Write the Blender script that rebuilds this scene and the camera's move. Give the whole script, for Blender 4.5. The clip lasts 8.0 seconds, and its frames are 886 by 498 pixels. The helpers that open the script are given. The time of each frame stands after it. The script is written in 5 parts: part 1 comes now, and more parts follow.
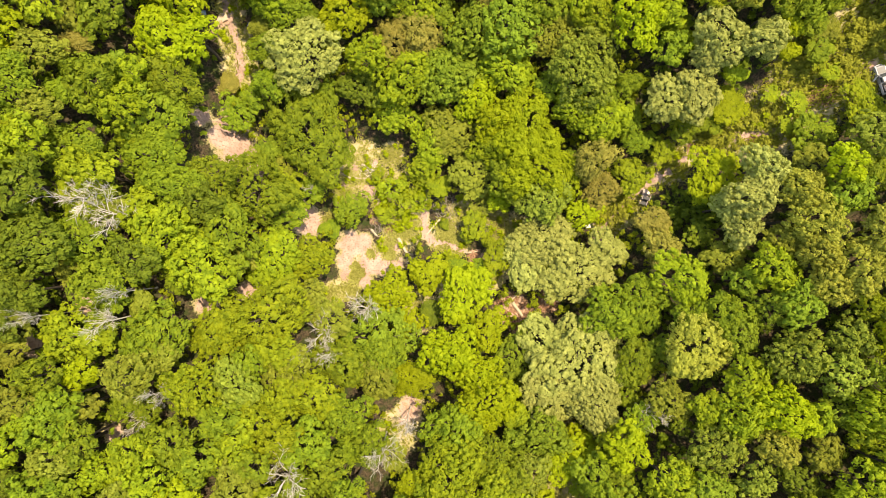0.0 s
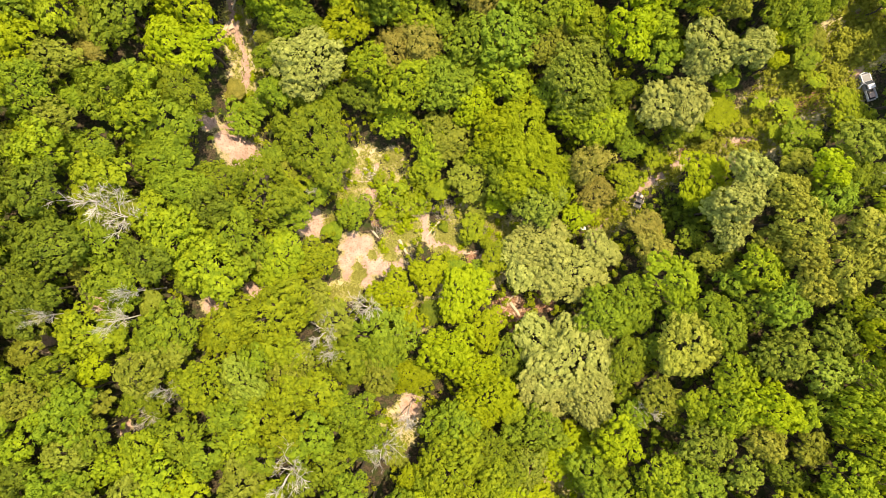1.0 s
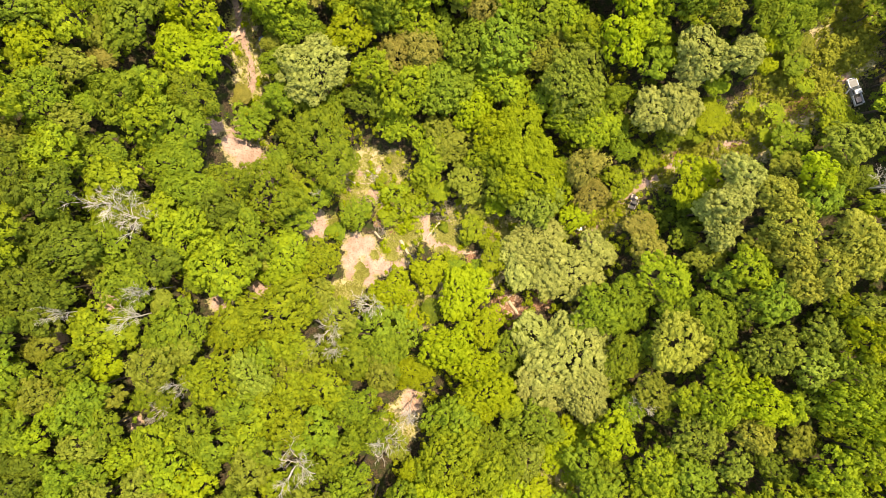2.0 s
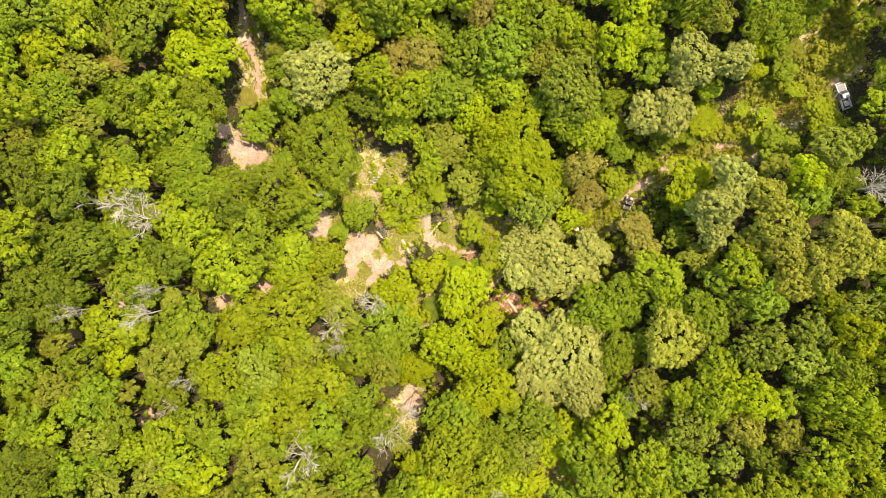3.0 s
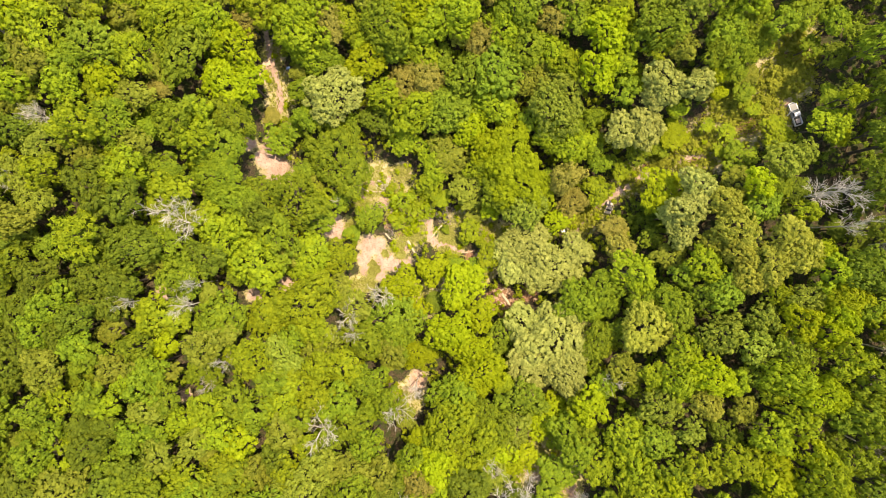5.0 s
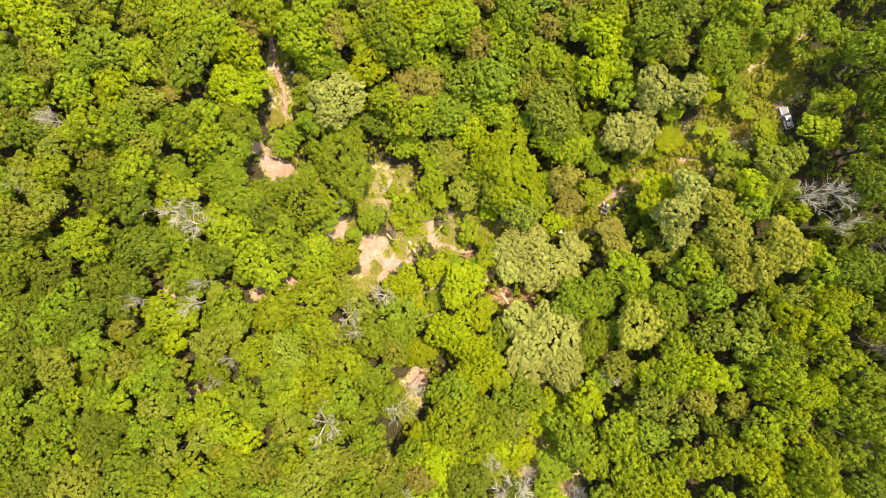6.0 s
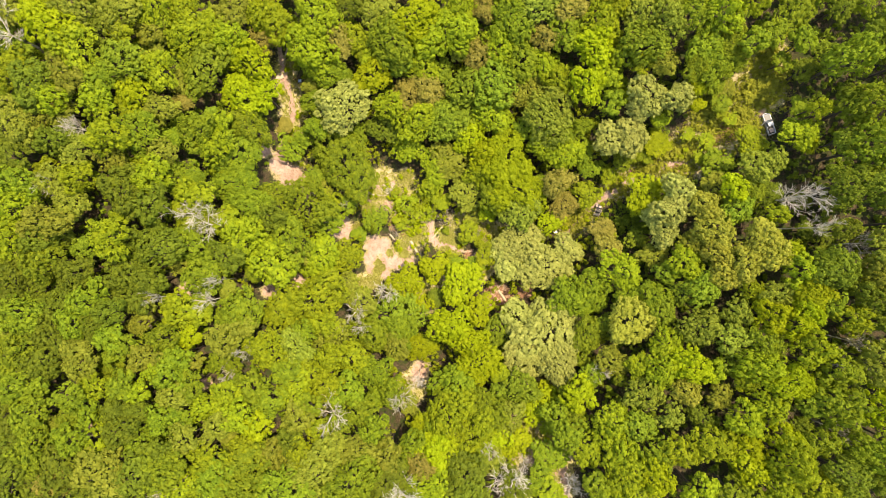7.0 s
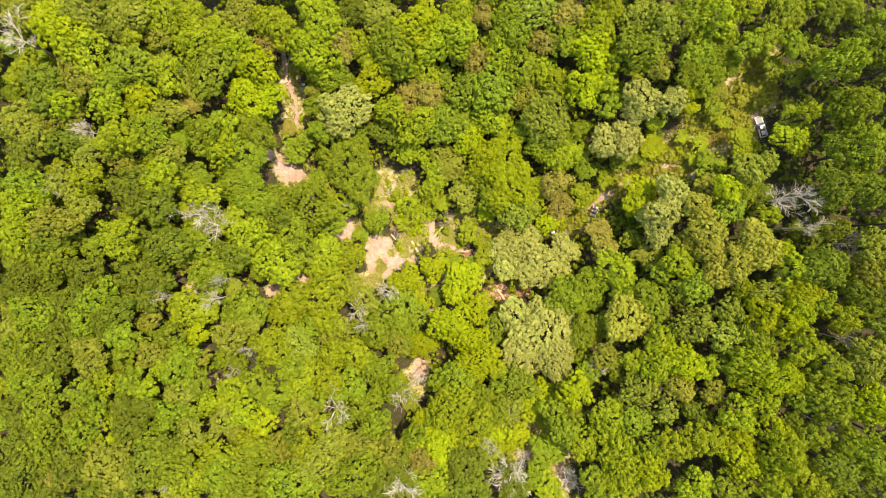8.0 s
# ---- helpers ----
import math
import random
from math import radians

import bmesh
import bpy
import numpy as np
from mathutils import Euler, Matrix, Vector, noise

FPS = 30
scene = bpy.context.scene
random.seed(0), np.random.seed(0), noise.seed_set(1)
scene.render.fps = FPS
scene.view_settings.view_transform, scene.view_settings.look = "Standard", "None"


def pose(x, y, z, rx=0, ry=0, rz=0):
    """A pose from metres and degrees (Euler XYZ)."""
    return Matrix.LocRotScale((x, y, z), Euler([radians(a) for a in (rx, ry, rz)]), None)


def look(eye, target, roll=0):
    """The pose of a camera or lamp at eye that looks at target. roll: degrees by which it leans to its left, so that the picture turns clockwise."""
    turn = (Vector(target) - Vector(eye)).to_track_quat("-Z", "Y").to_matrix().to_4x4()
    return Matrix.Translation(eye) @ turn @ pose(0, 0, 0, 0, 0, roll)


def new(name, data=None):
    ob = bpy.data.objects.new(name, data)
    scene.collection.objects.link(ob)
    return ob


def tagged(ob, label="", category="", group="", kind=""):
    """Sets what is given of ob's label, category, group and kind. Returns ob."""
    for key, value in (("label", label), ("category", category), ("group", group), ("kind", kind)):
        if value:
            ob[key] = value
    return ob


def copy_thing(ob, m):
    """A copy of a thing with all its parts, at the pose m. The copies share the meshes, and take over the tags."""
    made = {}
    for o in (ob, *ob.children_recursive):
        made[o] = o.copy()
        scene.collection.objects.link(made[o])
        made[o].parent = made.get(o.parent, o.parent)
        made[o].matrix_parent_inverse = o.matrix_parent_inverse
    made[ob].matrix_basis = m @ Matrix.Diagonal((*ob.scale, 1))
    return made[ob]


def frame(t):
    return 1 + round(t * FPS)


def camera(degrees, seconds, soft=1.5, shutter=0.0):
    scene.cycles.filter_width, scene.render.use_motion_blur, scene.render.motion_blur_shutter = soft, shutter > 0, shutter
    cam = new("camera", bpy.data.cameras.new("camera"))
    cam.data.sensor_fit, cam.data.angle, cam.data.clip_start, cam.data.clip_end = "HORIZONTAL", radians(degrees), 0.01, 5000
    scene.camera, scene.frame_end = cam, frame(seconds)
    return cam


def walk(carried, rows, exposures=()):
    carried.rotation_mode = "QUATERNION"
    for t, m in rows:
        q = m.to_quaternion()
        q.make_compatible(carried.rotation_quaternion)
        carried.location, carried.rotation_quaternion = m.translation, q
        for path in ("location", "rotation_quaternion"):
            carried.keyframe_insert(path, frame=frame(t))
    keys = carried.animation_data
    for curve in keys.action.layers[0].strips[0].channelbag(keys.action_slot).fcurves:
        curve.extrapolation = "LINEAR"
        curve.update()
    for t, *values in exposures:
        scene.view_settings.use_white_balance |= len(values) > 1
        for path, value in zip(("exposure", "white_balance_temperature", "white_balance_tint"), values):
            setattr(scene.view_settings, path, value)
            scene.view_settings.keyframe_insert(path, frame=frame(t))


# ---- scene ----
import collections

# ---- the camera: a drone that rises straight up and looks straight down ----
cam = camera(74.9, 8.0, 0.80)
METRES, EYE = 38.0, 113.0
# seconds, drift to the right, drift ahead, rise (all in parts of METRES), roll in degrees
RISE = [
    (0.0, 0.0, 0.0, 0.0, 0.0),
    (0.5, 0.0020, 0.0042, 0.0437, 0.04),
    (1.0, 0.0028, 0.0070, 0.0857, 0.05),
    (1.5, 0.0021, 0.0084, 0.1284, 0.04),
    (1.7, 0.0018, 0.0082, 0.1454, 0.04),
    (2.2, 0.0007, 0.0070, 0.1878, 0.03),
    (2.8, -0.0007, 0.0055, 0.2387, 0.03),
    (2.9667, -0.0011, 0.0050, 0.2529, 0.03),
    (3.0, -0.0012, 0.0050, 0.2557, 0.03),
    (3.4, -0.0060, 0.0048, 0.5090, 0.02),
    (3.4333, -0.0061, 0.0048, 0.5118, 0.02),
    (3.5, -0.0062, 0.0048, 0.5175, 0.02),
    (4.0, -0.0073, 0.0043, 0.5604, 0.01),
    (4.5, -0.0078, 0.0041, 0.6040, -0.01),
    (4.7, -0.0082, 0.0041, 0.6214, -0.02),
    (5.2, -0.0090, 0.0041, 0.6648, -0.03),
    (5.8, -0.0100, 0.0041, 0.7168, -0.04),
    (6.0, -0.0103, 0.0041, 0.7341, -0.04),
    (6.2333, -0.0105, 0.0040, 0.7545, -0.04),
    (6.2667, -0.0106, 0.0040, 0.7574, -0.04),
    (6.4333, -0.0118, 0.0036, 0.8617, -0.05),
    (6.4667, -0.0119, 0.0035, 0.8646, -0.05),
    (6.5, -0.0119, 0.0034, 0.8679, -0.05),
    (7.0, -0.0126, 0.0024, 0.9109, -0.06),
    (7.5, -0.0129, 0.0020, 0.9545, -0.07),
    (8.0, -0.0133, 0.0013, 0.9990, -0.07),
]
walk(cam, [(t, pose(METRES * x, METRES * y, EYE + METRES * z, 0, 0, roll)) for t, x, y, z, roll in RISE], [(0.0, 1.95, 9150, 11), (8.0, 1.95, 9150, 11)])

# ---- sun and sky ----
SUN_ZENITH, SUN_AZIMUTH = 19.0, 50.0  # degrees from straight up; from +y towards +x
world = bpy.data.worlds.new("sky")
scene.world = world
world.use_nodes = True
sky = world.node_tree.nodes.new("ShaderNodeTexSky")
sky.sky_type, sky.sun_disc = "NISHITA", False
sky.sun_elevation, sky.sun_rotation = radians(90 - SUN_ZENITH), radians(SUN_AZIMUTH)
world.node_tree.links.new(sky.outputs[0], world.node_tree.nodes["Background"].inputs[0])
world.node_tree.nodes["Background"].inputs[1].default_value = 0.15
sun = new("sun", bpy.data.lights.new("sun", "SUN"))
sun.data.energy, sun.data.angle, sun.data.color = 2.25, radians(0.5), (1.0, 0.95, 0.86)
_s, _a = radians(SUN_ZENITH), radians(SUN_AZIMUTH)
sun.matrix_world = look((60, 60, 200), (60 - math.sin(_s) * math.sin(_a), 60 - math.sin(_s) * math.cos(_a), 200 - math.cos(_s)))


# ---- materials ----
def material(name, roughness=0.8, metallic=0.0, specular=0.3):
    m = bpy.data.materials.new(name)
    m.use_nodes = True
    b = m.node_tree.nodes["Principled BSDF"]
    b.inputs["Roughness"].default_value, b.inputs["Metallic"].default_value = roughness, metallic
    b.inputs["Specular IOR Level"].default_value = specular
    return m, m.node_tree, b


def node(tree, kind, **inputs):
    n = tree.nodes.new(kind)
    for key, value in inputs.items():
        n.inputs[key].default_value = value
    return n


def mix(tree, factor, a, b, blend="MIX"):
    n = tree.nodes.new("ShaderNodeMix")
    n.data_type, n.blend_type = "RGBA", blend
    for slot, value in ((0, factor), (6, a), (7, b)):
        if isinstance(value, bpy.types.NodeSocket):
            tree.links.new(value, n.inputs[slot])
        elif slot == 0:
            n.inputs[0].default_value = value
        else:
            n.inputs[slot].default_value = (*value, 1)
    return n.outputs[2]


def noise_at(tree, scale, detail=3.0, where="Object"):
    c = tree.nodes.new("ShaderNodeTexCoord")
    n = node(tree, "ShaderNodeTexNoise", Scale=scale, Detail=detail)
    tree.links.new(c.outputs[where], n.inputs["Vector"])
    return n.outputs["Fac"]


def ramp(tree, source, low, high):
    n = node(tree, "ShaderNodeMapRange")
    n.inputs["From Min"].default_value, n.inputs["From Max"].default_value = low, high
    tree.links.new(source, n.inputs["Value"])
    return n.outputs["Result"]


def bump(tree, b, height, strength, distance):
    n = node(tree, "ShaderNodeBump", Strength=strength, Distance=distance)
    tree.links.new(height, n.inputs["Height"])
    tree.links.new(n.outputs[0], b.inputs["Normal"])


def leaf_material(name, young, old, through_light, gloss=0.06, roughness=0.6):
    """Leaves from young to old colour, leaf by leaf and tree by tree; some light passes through them."""
    m, tree, b = material(name, roughness, 0.0, gloss)
    info, geo = tree.nodes.new("ShaderNodeObjectInfo"), tree.nodes.new("ShaderNodeNewGeometry")
    tuft = ramp(tree, noise_at(tree, 0.9, 1.5), 0.34, 0.66)
    age = node(tree, "ShaderNodeMath")
    age.operation = "MULTIPLY_ADD"
    tree.links.new(geo.outputs["Random Per Island"], age.inputs[0])
    age.inputs[1].default_value = 0.45
    worn = node(tree, "ShaderNodeMath")
    worn.operation = "MULTIPLY_ADD"
    tree.links.new(tuft, worn.inputs[0])
    worn.inputs[1].default_value, worn.inputs[2].default_value = -0.72, 0.64
    tree.links.new(worn.outputs[0], age.inputs[2])
    leaf = mix(tree, age.outputs[0], young, old)
    hsv = node(tree, "ShaderNodeHueSaturation")
    hue, val = ramp(tree, info.outputs["Random"], 0.0, 1.0), node(tree, "ShaderNodeMath")
    hue.node.inputs["To Min"].default_value, hue.node.inputs["To Max"].default_value = 0.489, 0.508
    val.operation = "MULTIPLY_ADD"
    val.inputs[1].default_value, val.inputs[2].default_value = 0.28, 0.88
    tree.links.new(info.outputs["Random"], val.inputs[0])
    tree.links.new(hue, hsv.inputs["Hue"])
    tree.links.new(val.outputs[0], hsv.inputs["Value"])
    tree.links.new(leaf, hsv.inputs["Color"])
    tree.links.new(hsv.outputs[0], b.inputs["Base Color"])
    thin = tree.nodes.new("ShaderNodeBsdfTranslucent")
    tree.links.new(mix(tree, 1.0, hsv.outputs[0], (1.0, 1.0, 0.45), "MULTIPLY"), thin.inputs["Color"])
    both = node(tree, "ShaderNodeMixShader", Fac=through_light)
    tree.links.new(b.outputs[0], both.inputs[1])
    tree.links.new(thin.outputs[0], both.inputs[2])
    tree.links.new(both.outputs[0], tree.nodes["Material Output"].inputs[0])
    return m


def grained(name, dark, light, scale, roughness=0.85, relief=0.3, metallic=0.0, specular=0.3):
    """A surface that varies between two colours at two scales, with fine relief."""
    m, tree, b = material(name, roughness, metallic, specular)
    fine, coarse = noise_at(tree, scale, 5.0), noise_at(tree, scale / 7, 2.0)
    c = mix(tree, ramp(tree, fine, 0.3, 0.7), dark, light)
    c = mix(tree, ramp(tree, coarse, 0.35, 0.75), c, mix(tree, 0.65, dark, light))
    tree.links.new(c, b.inputs["Base Color"])
    bump(tree, b, fine, relief, 0.05)
    return m


LEAVES = {
    "vivid": leaf_material("vivid_leaves", (0.312, 0.376, 0.021), (0.210, 0.276, 0.014), 0.45),
    "bright": leaf_material("bright_leaves", (0.274, 0.334, 0.022), (0.141, 0.200, 0.016), 0.42),
    "green": leaf_material("green_leaves", (0.208, 0.272, 0.022), (0.101, 0.156, 0.015), 0.40),
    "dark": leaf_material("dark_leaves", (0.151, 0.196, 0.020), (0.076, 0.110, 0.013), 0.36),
    "pale": leaf_material("pale_leaves", (0.246, 0.302, 0.042), (0.119, 0.166, 0.021), 0.36),
    "cool": leaf_material("cool_green_leaves", (0.214, 0.288, 0.028), (0.098, 0.152, 0.015), 0.38),
    "silver": leaf_material("silver_leaves", (0.345, 0.364, 0.095), (0.180, 0.206, 0.046), 0.34),
    "olive": leaf_material("olive_leaves", (0.238, 0.266, 0.036), (0.127, 0.156, 0.020), 0.36),
    "brown": leaf_material("brown_needles", (0.275, 0.250, 0.052), (0.150, 0.148, 0.028), 0.30),
    "lime": leaf_material("lime_leaves", (0.285, 0.345, 0.020), (0.168, 0.222, 0.012), 0.42),
    "tawny": leaf_material("tawny_leaves", (0.340, 0.350, 0.056), (0.195, 0.214, 0.030), 0.36),
}
HERB = leaf_material("weed_leaves", (0.300, 0.318, 0.042), (0.190, 0.210, 0.028), 0.34)
BARK = grained("bark", (0.03, 0.023, 0.017), (0.085, 0.068, 0.05), 9.0, 0.9, 0.6)
DEADWOOD = grained("bleached_deadwood", (0.38, 0.34, 0.29), (0.66, 0.60, 0.52), 5.0, 0.85, 0.4)
LOGWOOD = grained("weathered_log", (0.27, 0.22, 0.15), (0.48, 0.41, 0.30), 4.0, 0.85, 0.4)
STONE = grained("reddish_stone", (0.22, 0.12, 0.075), (0.48, 0.34, 0.24), 3.0, 0.9, 0.5)
BODY_PAINT = grained("dusty_grey_white_paint", (0.19, 0.19, 0.20), (0.27, 0.27, 0.28), 2.0, 0.6, 0.02, 0.0, 0.2)
# grey of the pickup's hood: the sky's reflection put into the paint colour
HOOD = grained("sky_reflection_grey_paint", (0.13, 0.125, 0.12), (0.19, 0.185, 0.18), 3.0, 0.6, 0.02, 0.0, 0.3)
PAINT = grained("white_paint", (0.46, 0.46, 0.47), (0.58, 0.58, 0.59), 2.0, 0.5, 0.02, 0.0, 0.5)
TAN_PAINT = grained("tan_paint", (0.30, 0.23, 0.20), (0.46, 0.37, 0.33), 3.0, 0.5, 0.03, 0.0, 0.4)
BLACK = grained("black_plastic", (0.016, 0.016, 0.017), (0.04, 0.04, 0.04), 6.0, 0.6, 0.1)
STEEL = grained("grey_steel", (0.30, 0.30, 0.31), (0.46, 0.46, 0.47), 8.0, 0.4, 0.05, 0.9)
CANVAS = grained("white_canvas", (0.62, 0.62, 0.62), (0.82, 0.82, 0.80), 4.0, 0.8, 0.2)
BLUE = grained("blue_plastic", (0.16, 0.24, 0.42), (0.30, 0.40, 0.58), 4.0, 0.5, 0.1)
GRASS = leaf_material("dry_grass", (0.32, 0.32, 0.085), (0.25, 0.255, 0.06), 0.25, 0.1)
LENS, _t, _b = material("lamp_glass", 0.1, 0.0, 0.5)
_b.inputs["Base Color"].default_value = (0.75, 0.74, 0.68, 1)
GLASS, _t, _b = material("tinted_glass", 0.04, 0.0, 0.6)
_b.inputs["Base Color"].default_value = (0.05, 0.055, 0.06, 1)


def ground_material():
    """Leaf litter under the trees, bare pinkish sand on the tracks and dry grass in the clearing."""
    m, tree, b = material("woodland_ground", 0.95, 0.0, 0.15)
    cover = tree.nodes.new("ShaderNodeVertexColor")
    cover.layer_name = "cover"
    parts = tree.nodes.new("ShaderNodeSeparateColor")
    tree.links.new(cover.outputs[0], parts.inputs[0])
    fine, mid, wide = noise_at(tree, 3.2, 6.0), noise_at(tree, 0.7, 4.0), noise_at(tree, 0.12, 3.0)
    litter = mix(tree, ramp(tree, fine, 0.36, 0.64), (0.016, 0.013, 0.008), (0.085, 0.062, 0.038))
    litter = mix(tree, ramp(tree, mid, 0.42, 0.62), litter, (0.028, 0.040, 0.010))
    sand = mix(tree, ramp(tree, mid, 0.25, 0.75), (0.25, 0.164, 0.132), (0.43, 0.308, 0.255))
    sand = mix(tree, ramp(tree, fine, 0.52, 0.70), sand, (0.185, 0.118, 0.084))
    grass = mix(tree, ramp(tree, fine, 0.3, 0.7), (0.21, 0.21, 0.066), (0.33, 0.30, 0.125))
    grass = mix(tree, ramp(tree, mid, 0.4, 0.7), grass, (0.39, 0.315, 0.20))

    ragged = tree.nodes.new("ShaderNodeMath")
    ragged.operation = "MULTIPLY_ADD"
    tree.links.new(fine, ragged.inputs[0])
    ragged.inputs[1].default_value = 0.9
    tree.links.new(mid, ragged.inputs[2])

    def edge(channel):
        """A mask with a ragged edge."""
        n = tree.nodes.new("ShaderNodeMath")
        n.operation = "MULTIPLY_ADD"
        tree.links.new(ragged.outputs[0], n.inputs[0])
        n.inputs[1].default_value = 0.85
        tree.links.new(parts.outputs[channel], n.inputs[2])
        return ramp(tree, n.outputs[0], 1.22, 1.48)

    c = mix(tree, edge(1), litter, grass)
    c = mix(tree, edge(0), c, sand)
    soil = mix(tree, ramp(tree, fine, 0.35, 0.65), (0.115, 0.055, 0.032), (0.30, 0.175, 0.115))
    c = mix(tree, edge(2), c, soil)
    c = mix(tree, ramp(tree, wide, 0.3, 0.8), c, mix(tree, 1.0, c, (0.86, 0.84, 0.78), "MULTIPLY"))
    tree.links.new(c, b.inputs["Base Color"])
    bump(tree, b, fine, 0.6, 0.12)
    return m


# ---- helpers for meshes ----
def terrain(x, y):
    """Height of the ground: a shallow hollow round the clearing, and a hillside to the south-west."""
    s = min(max((math.hypot(x, y) - 15) / 75, 0), 1)
    hill = min(max((-0.85 * x - 0.5 * y - 10) / 35, 0), 1)
    return 17 * s * s * (3 - 2 * s) + 10 * hill * hill * (3 - 2 * hill)


def part(name, data, mat, parent, label="", at=None):
    """One mesh object under a thing or a part, from a bmesh or a finished mesh."""
    if isinstance(data, bmesh.types.BMesh):
        me = bpy.data.meshes.new(name)
        data.to_mesh(me)
        data.free()
    else:
        me = data
    if not me.materials:
        me.materials.append(mat)
    ob = new(name, me)
    if ob.material_slots[0].material != mat:
        ob.material_slots[0].link = "OBJECT"
        ob.material_slots[0].material = mat
    ob.parent = parent
    if at is not None:
        ob.matrix_basis = at
    return tagged(ob, label) if label else ob


def mesh_of(name, verts, faces, smooth=False):
    me = bpy.data.meshes.new(name)
    me.from_pydata([tuple(v) for v in verts], [], [tuple(int(i) for i in q) for q in faces])
    if smooth:
        me.shade_smooth()
    return me


def loose_mesh(name, corners):
    """A mesh of loose leaves or blades from an array of leaves x corners x 3."""
    n, k = corners.shape[:2]
    me = bpy.data.meshes.new(name)
    me.vertices.add(k * n)
    me.vertices.foreach_set("co", corners.reshape(-1).astype(np.float32))
    me.loops.add(k * n)
    me.loops.foreach_set("vertex_index", np.arange(k * n, dtype=np.int32))
    me.polygons.add(n)
    me.polygons.foreach_set("loop_start", np.arange(0, k * n, k, dtype=np.int32))
    me.update(calc_edges=True)
    return me


class Tubes:
    """Tapered tubes collected into one mesh."""

    def __init__(self):
        self.verts, self.faces = [], []

    def add(self, points, radii, sides=6):
        first, n = len(self.verts), len(points)
        for i, p in enumerate(points):
            way = (points[min(i + 1, n - 1)] - points[max(i - 1, 0)]).normalized()
            u = way.orthogonal().normalized()
            v = way.cross(u)
            for k in range(sides):
                a = 2 * math.pi * k / sides
                self.verts.append(p + (u * math.cos(a) + v * math.sin(a)) * radii[i])
        for i in range(n - 1):
            for k in range(sides):
                a, b = first + i * sides + k, first + i * sides + (k + 1) % sides
                self.faces.append((a, b, b + sides, a + sides))
        self.faces.append(tuple(first + k for k in reversed(range(sides))))
        self.faces.append(tuple(first + (n - 1) * sides + k for k in range(sides)))

    def mesh(self, name):
        return mesh_of(name, self.verts, self.faces, True)


def box(bm, sx, sy, sz, at, bevel=0.0, turn=None):
    """A bevelled box in a bmesh, centred on at."""
    m = Matrix.Translation(at) @ (turn or Matrix()) @ Matrix.Diagonal((sx, sy, sz, 1))
    made = bmesh.ops.create_cube(bm, size=1, matrix=m)["verts"]
    if bevel:
        edges = list({e for v in made for e in v.link_edges})
        bmesh.ops.bevel(bm, geom=edges, offset=bevel, segments=2, affect="EDGES")
    return bm


# ---- the ground ----
# tracks: centre line points and half widths; patches: x, y, radius
TRACKS = [
    [(-39.1, 47.6, 0.5), (-38.0, 40.3, 0.9), (-36.9, 36.4, 0.5), (-36.5, 32.7, 0.9), (-37.9, 28.0, 0.4), (-39.8, 22.3, 0.9), (-38.3, 19.2, 2.2), (-35.1, 16.8, 1.7), (-30.3, 10.9, 1.4), (-26.0, 5.3, 2.4)],
    [(-3.5, 7.6, 0.8), (-3.8, 5.1, 0.9), (-3.1, 2.5, 0.9), (-1.8, 1.2, 0.9)],
    [(-1.8, 1.2, 0.8), (0.9, 1.1, 0.8), (2.4, 0.4, 0.8), (4.0, -0.3, 0.6)],
    [(28.8, 1.3, 0.4), (31.6, 5.4, 0.6), (34.7, 8.8, 0.4), (37.4, 11.3, 0.6), (40.0, 13.5, 0.8), (42.6, 14.9, 0.6), (45.1, 17.3, 0.5)],
    [(52.1, 20.0, 0.8), (57.0, 20.3, 0.7)],
    [(70.9, 29.7, 0.7), (72.3, 31.1, 0.8)],
    [(27.2, -48.5, 0.8), (27.6, -52.6, 1.1), (28.5, -55.6, 0.8), (28.6, -59.2, 0.6)],
]
SAND = [(-17.1, 15.7, 0.9), (-19.1, 12.4, 0.8), (-13.2, 16.8, 0.8), (-9.1, 0.1, 0.9), (-17.8, 1.0, 2.4), (-15.7, 1.2, 2.0), (-18.9, -2.3, 1.7), (-14.2, -2.8, 2.5), (-12.4, -3.6, 1.8), (-18.8, -5.1, 1.2), (-15.1, -6.2, 1.4), (-10.4, -3.2, 1.2), (-8.4, -2.8, 1.0), (-14.2, 11.7, 1.0), (-25.4, 4.8, 2.4), (-37.3, 18.1, 2.8), (-39.7, 20.1, 2.2), (-42.7, 23.2, 1.5), (-6.1, -30.0, 2.2), (-7.1, -31.8, 1.2),
        (-40.5, -9.3, 1.7), (-34.6, -7.3, 1.6), (-4.8, -14.8, 1.8), (-52.4, -28.9, 1.4), (20.4, -50.4, 1.0), (-14.3, 11.3, 1.4), (-56.7, -8.6, 1.6), (-64.4, -15.2, 1.5), (-74.9, -37.5, 1.6)]
ISLANDS = [(-16.8, -3.6, 0.7), (-16.2, -4.6, 0.6), (-17.2, -5.4, 0.8), (-14.0, -1.0, 0.4), (-10.4, -1.0, 0.5), (-12.2, 0.4, 0.4)]
DIRT = [(10.4, 4.5, 1.3), (65.0, 26.7, 2.4), (64.1, 26.1, 1.1), (61.8, 24.0, 1.3), (64.8, 21.3, 1.2), (72.5, 40.1, 1.5), (55.0, 19.5, 1.0), (45.5, 18.6, 1.0), (6.0, -1.5, 1.4), (-12.8, 6.2, 1.6), (-10.4, 4.0, 1.2), (13.3, -11.6, 3.4), (15.1, -13.8, 2.8), (20.2, -10.1, 2.4)]
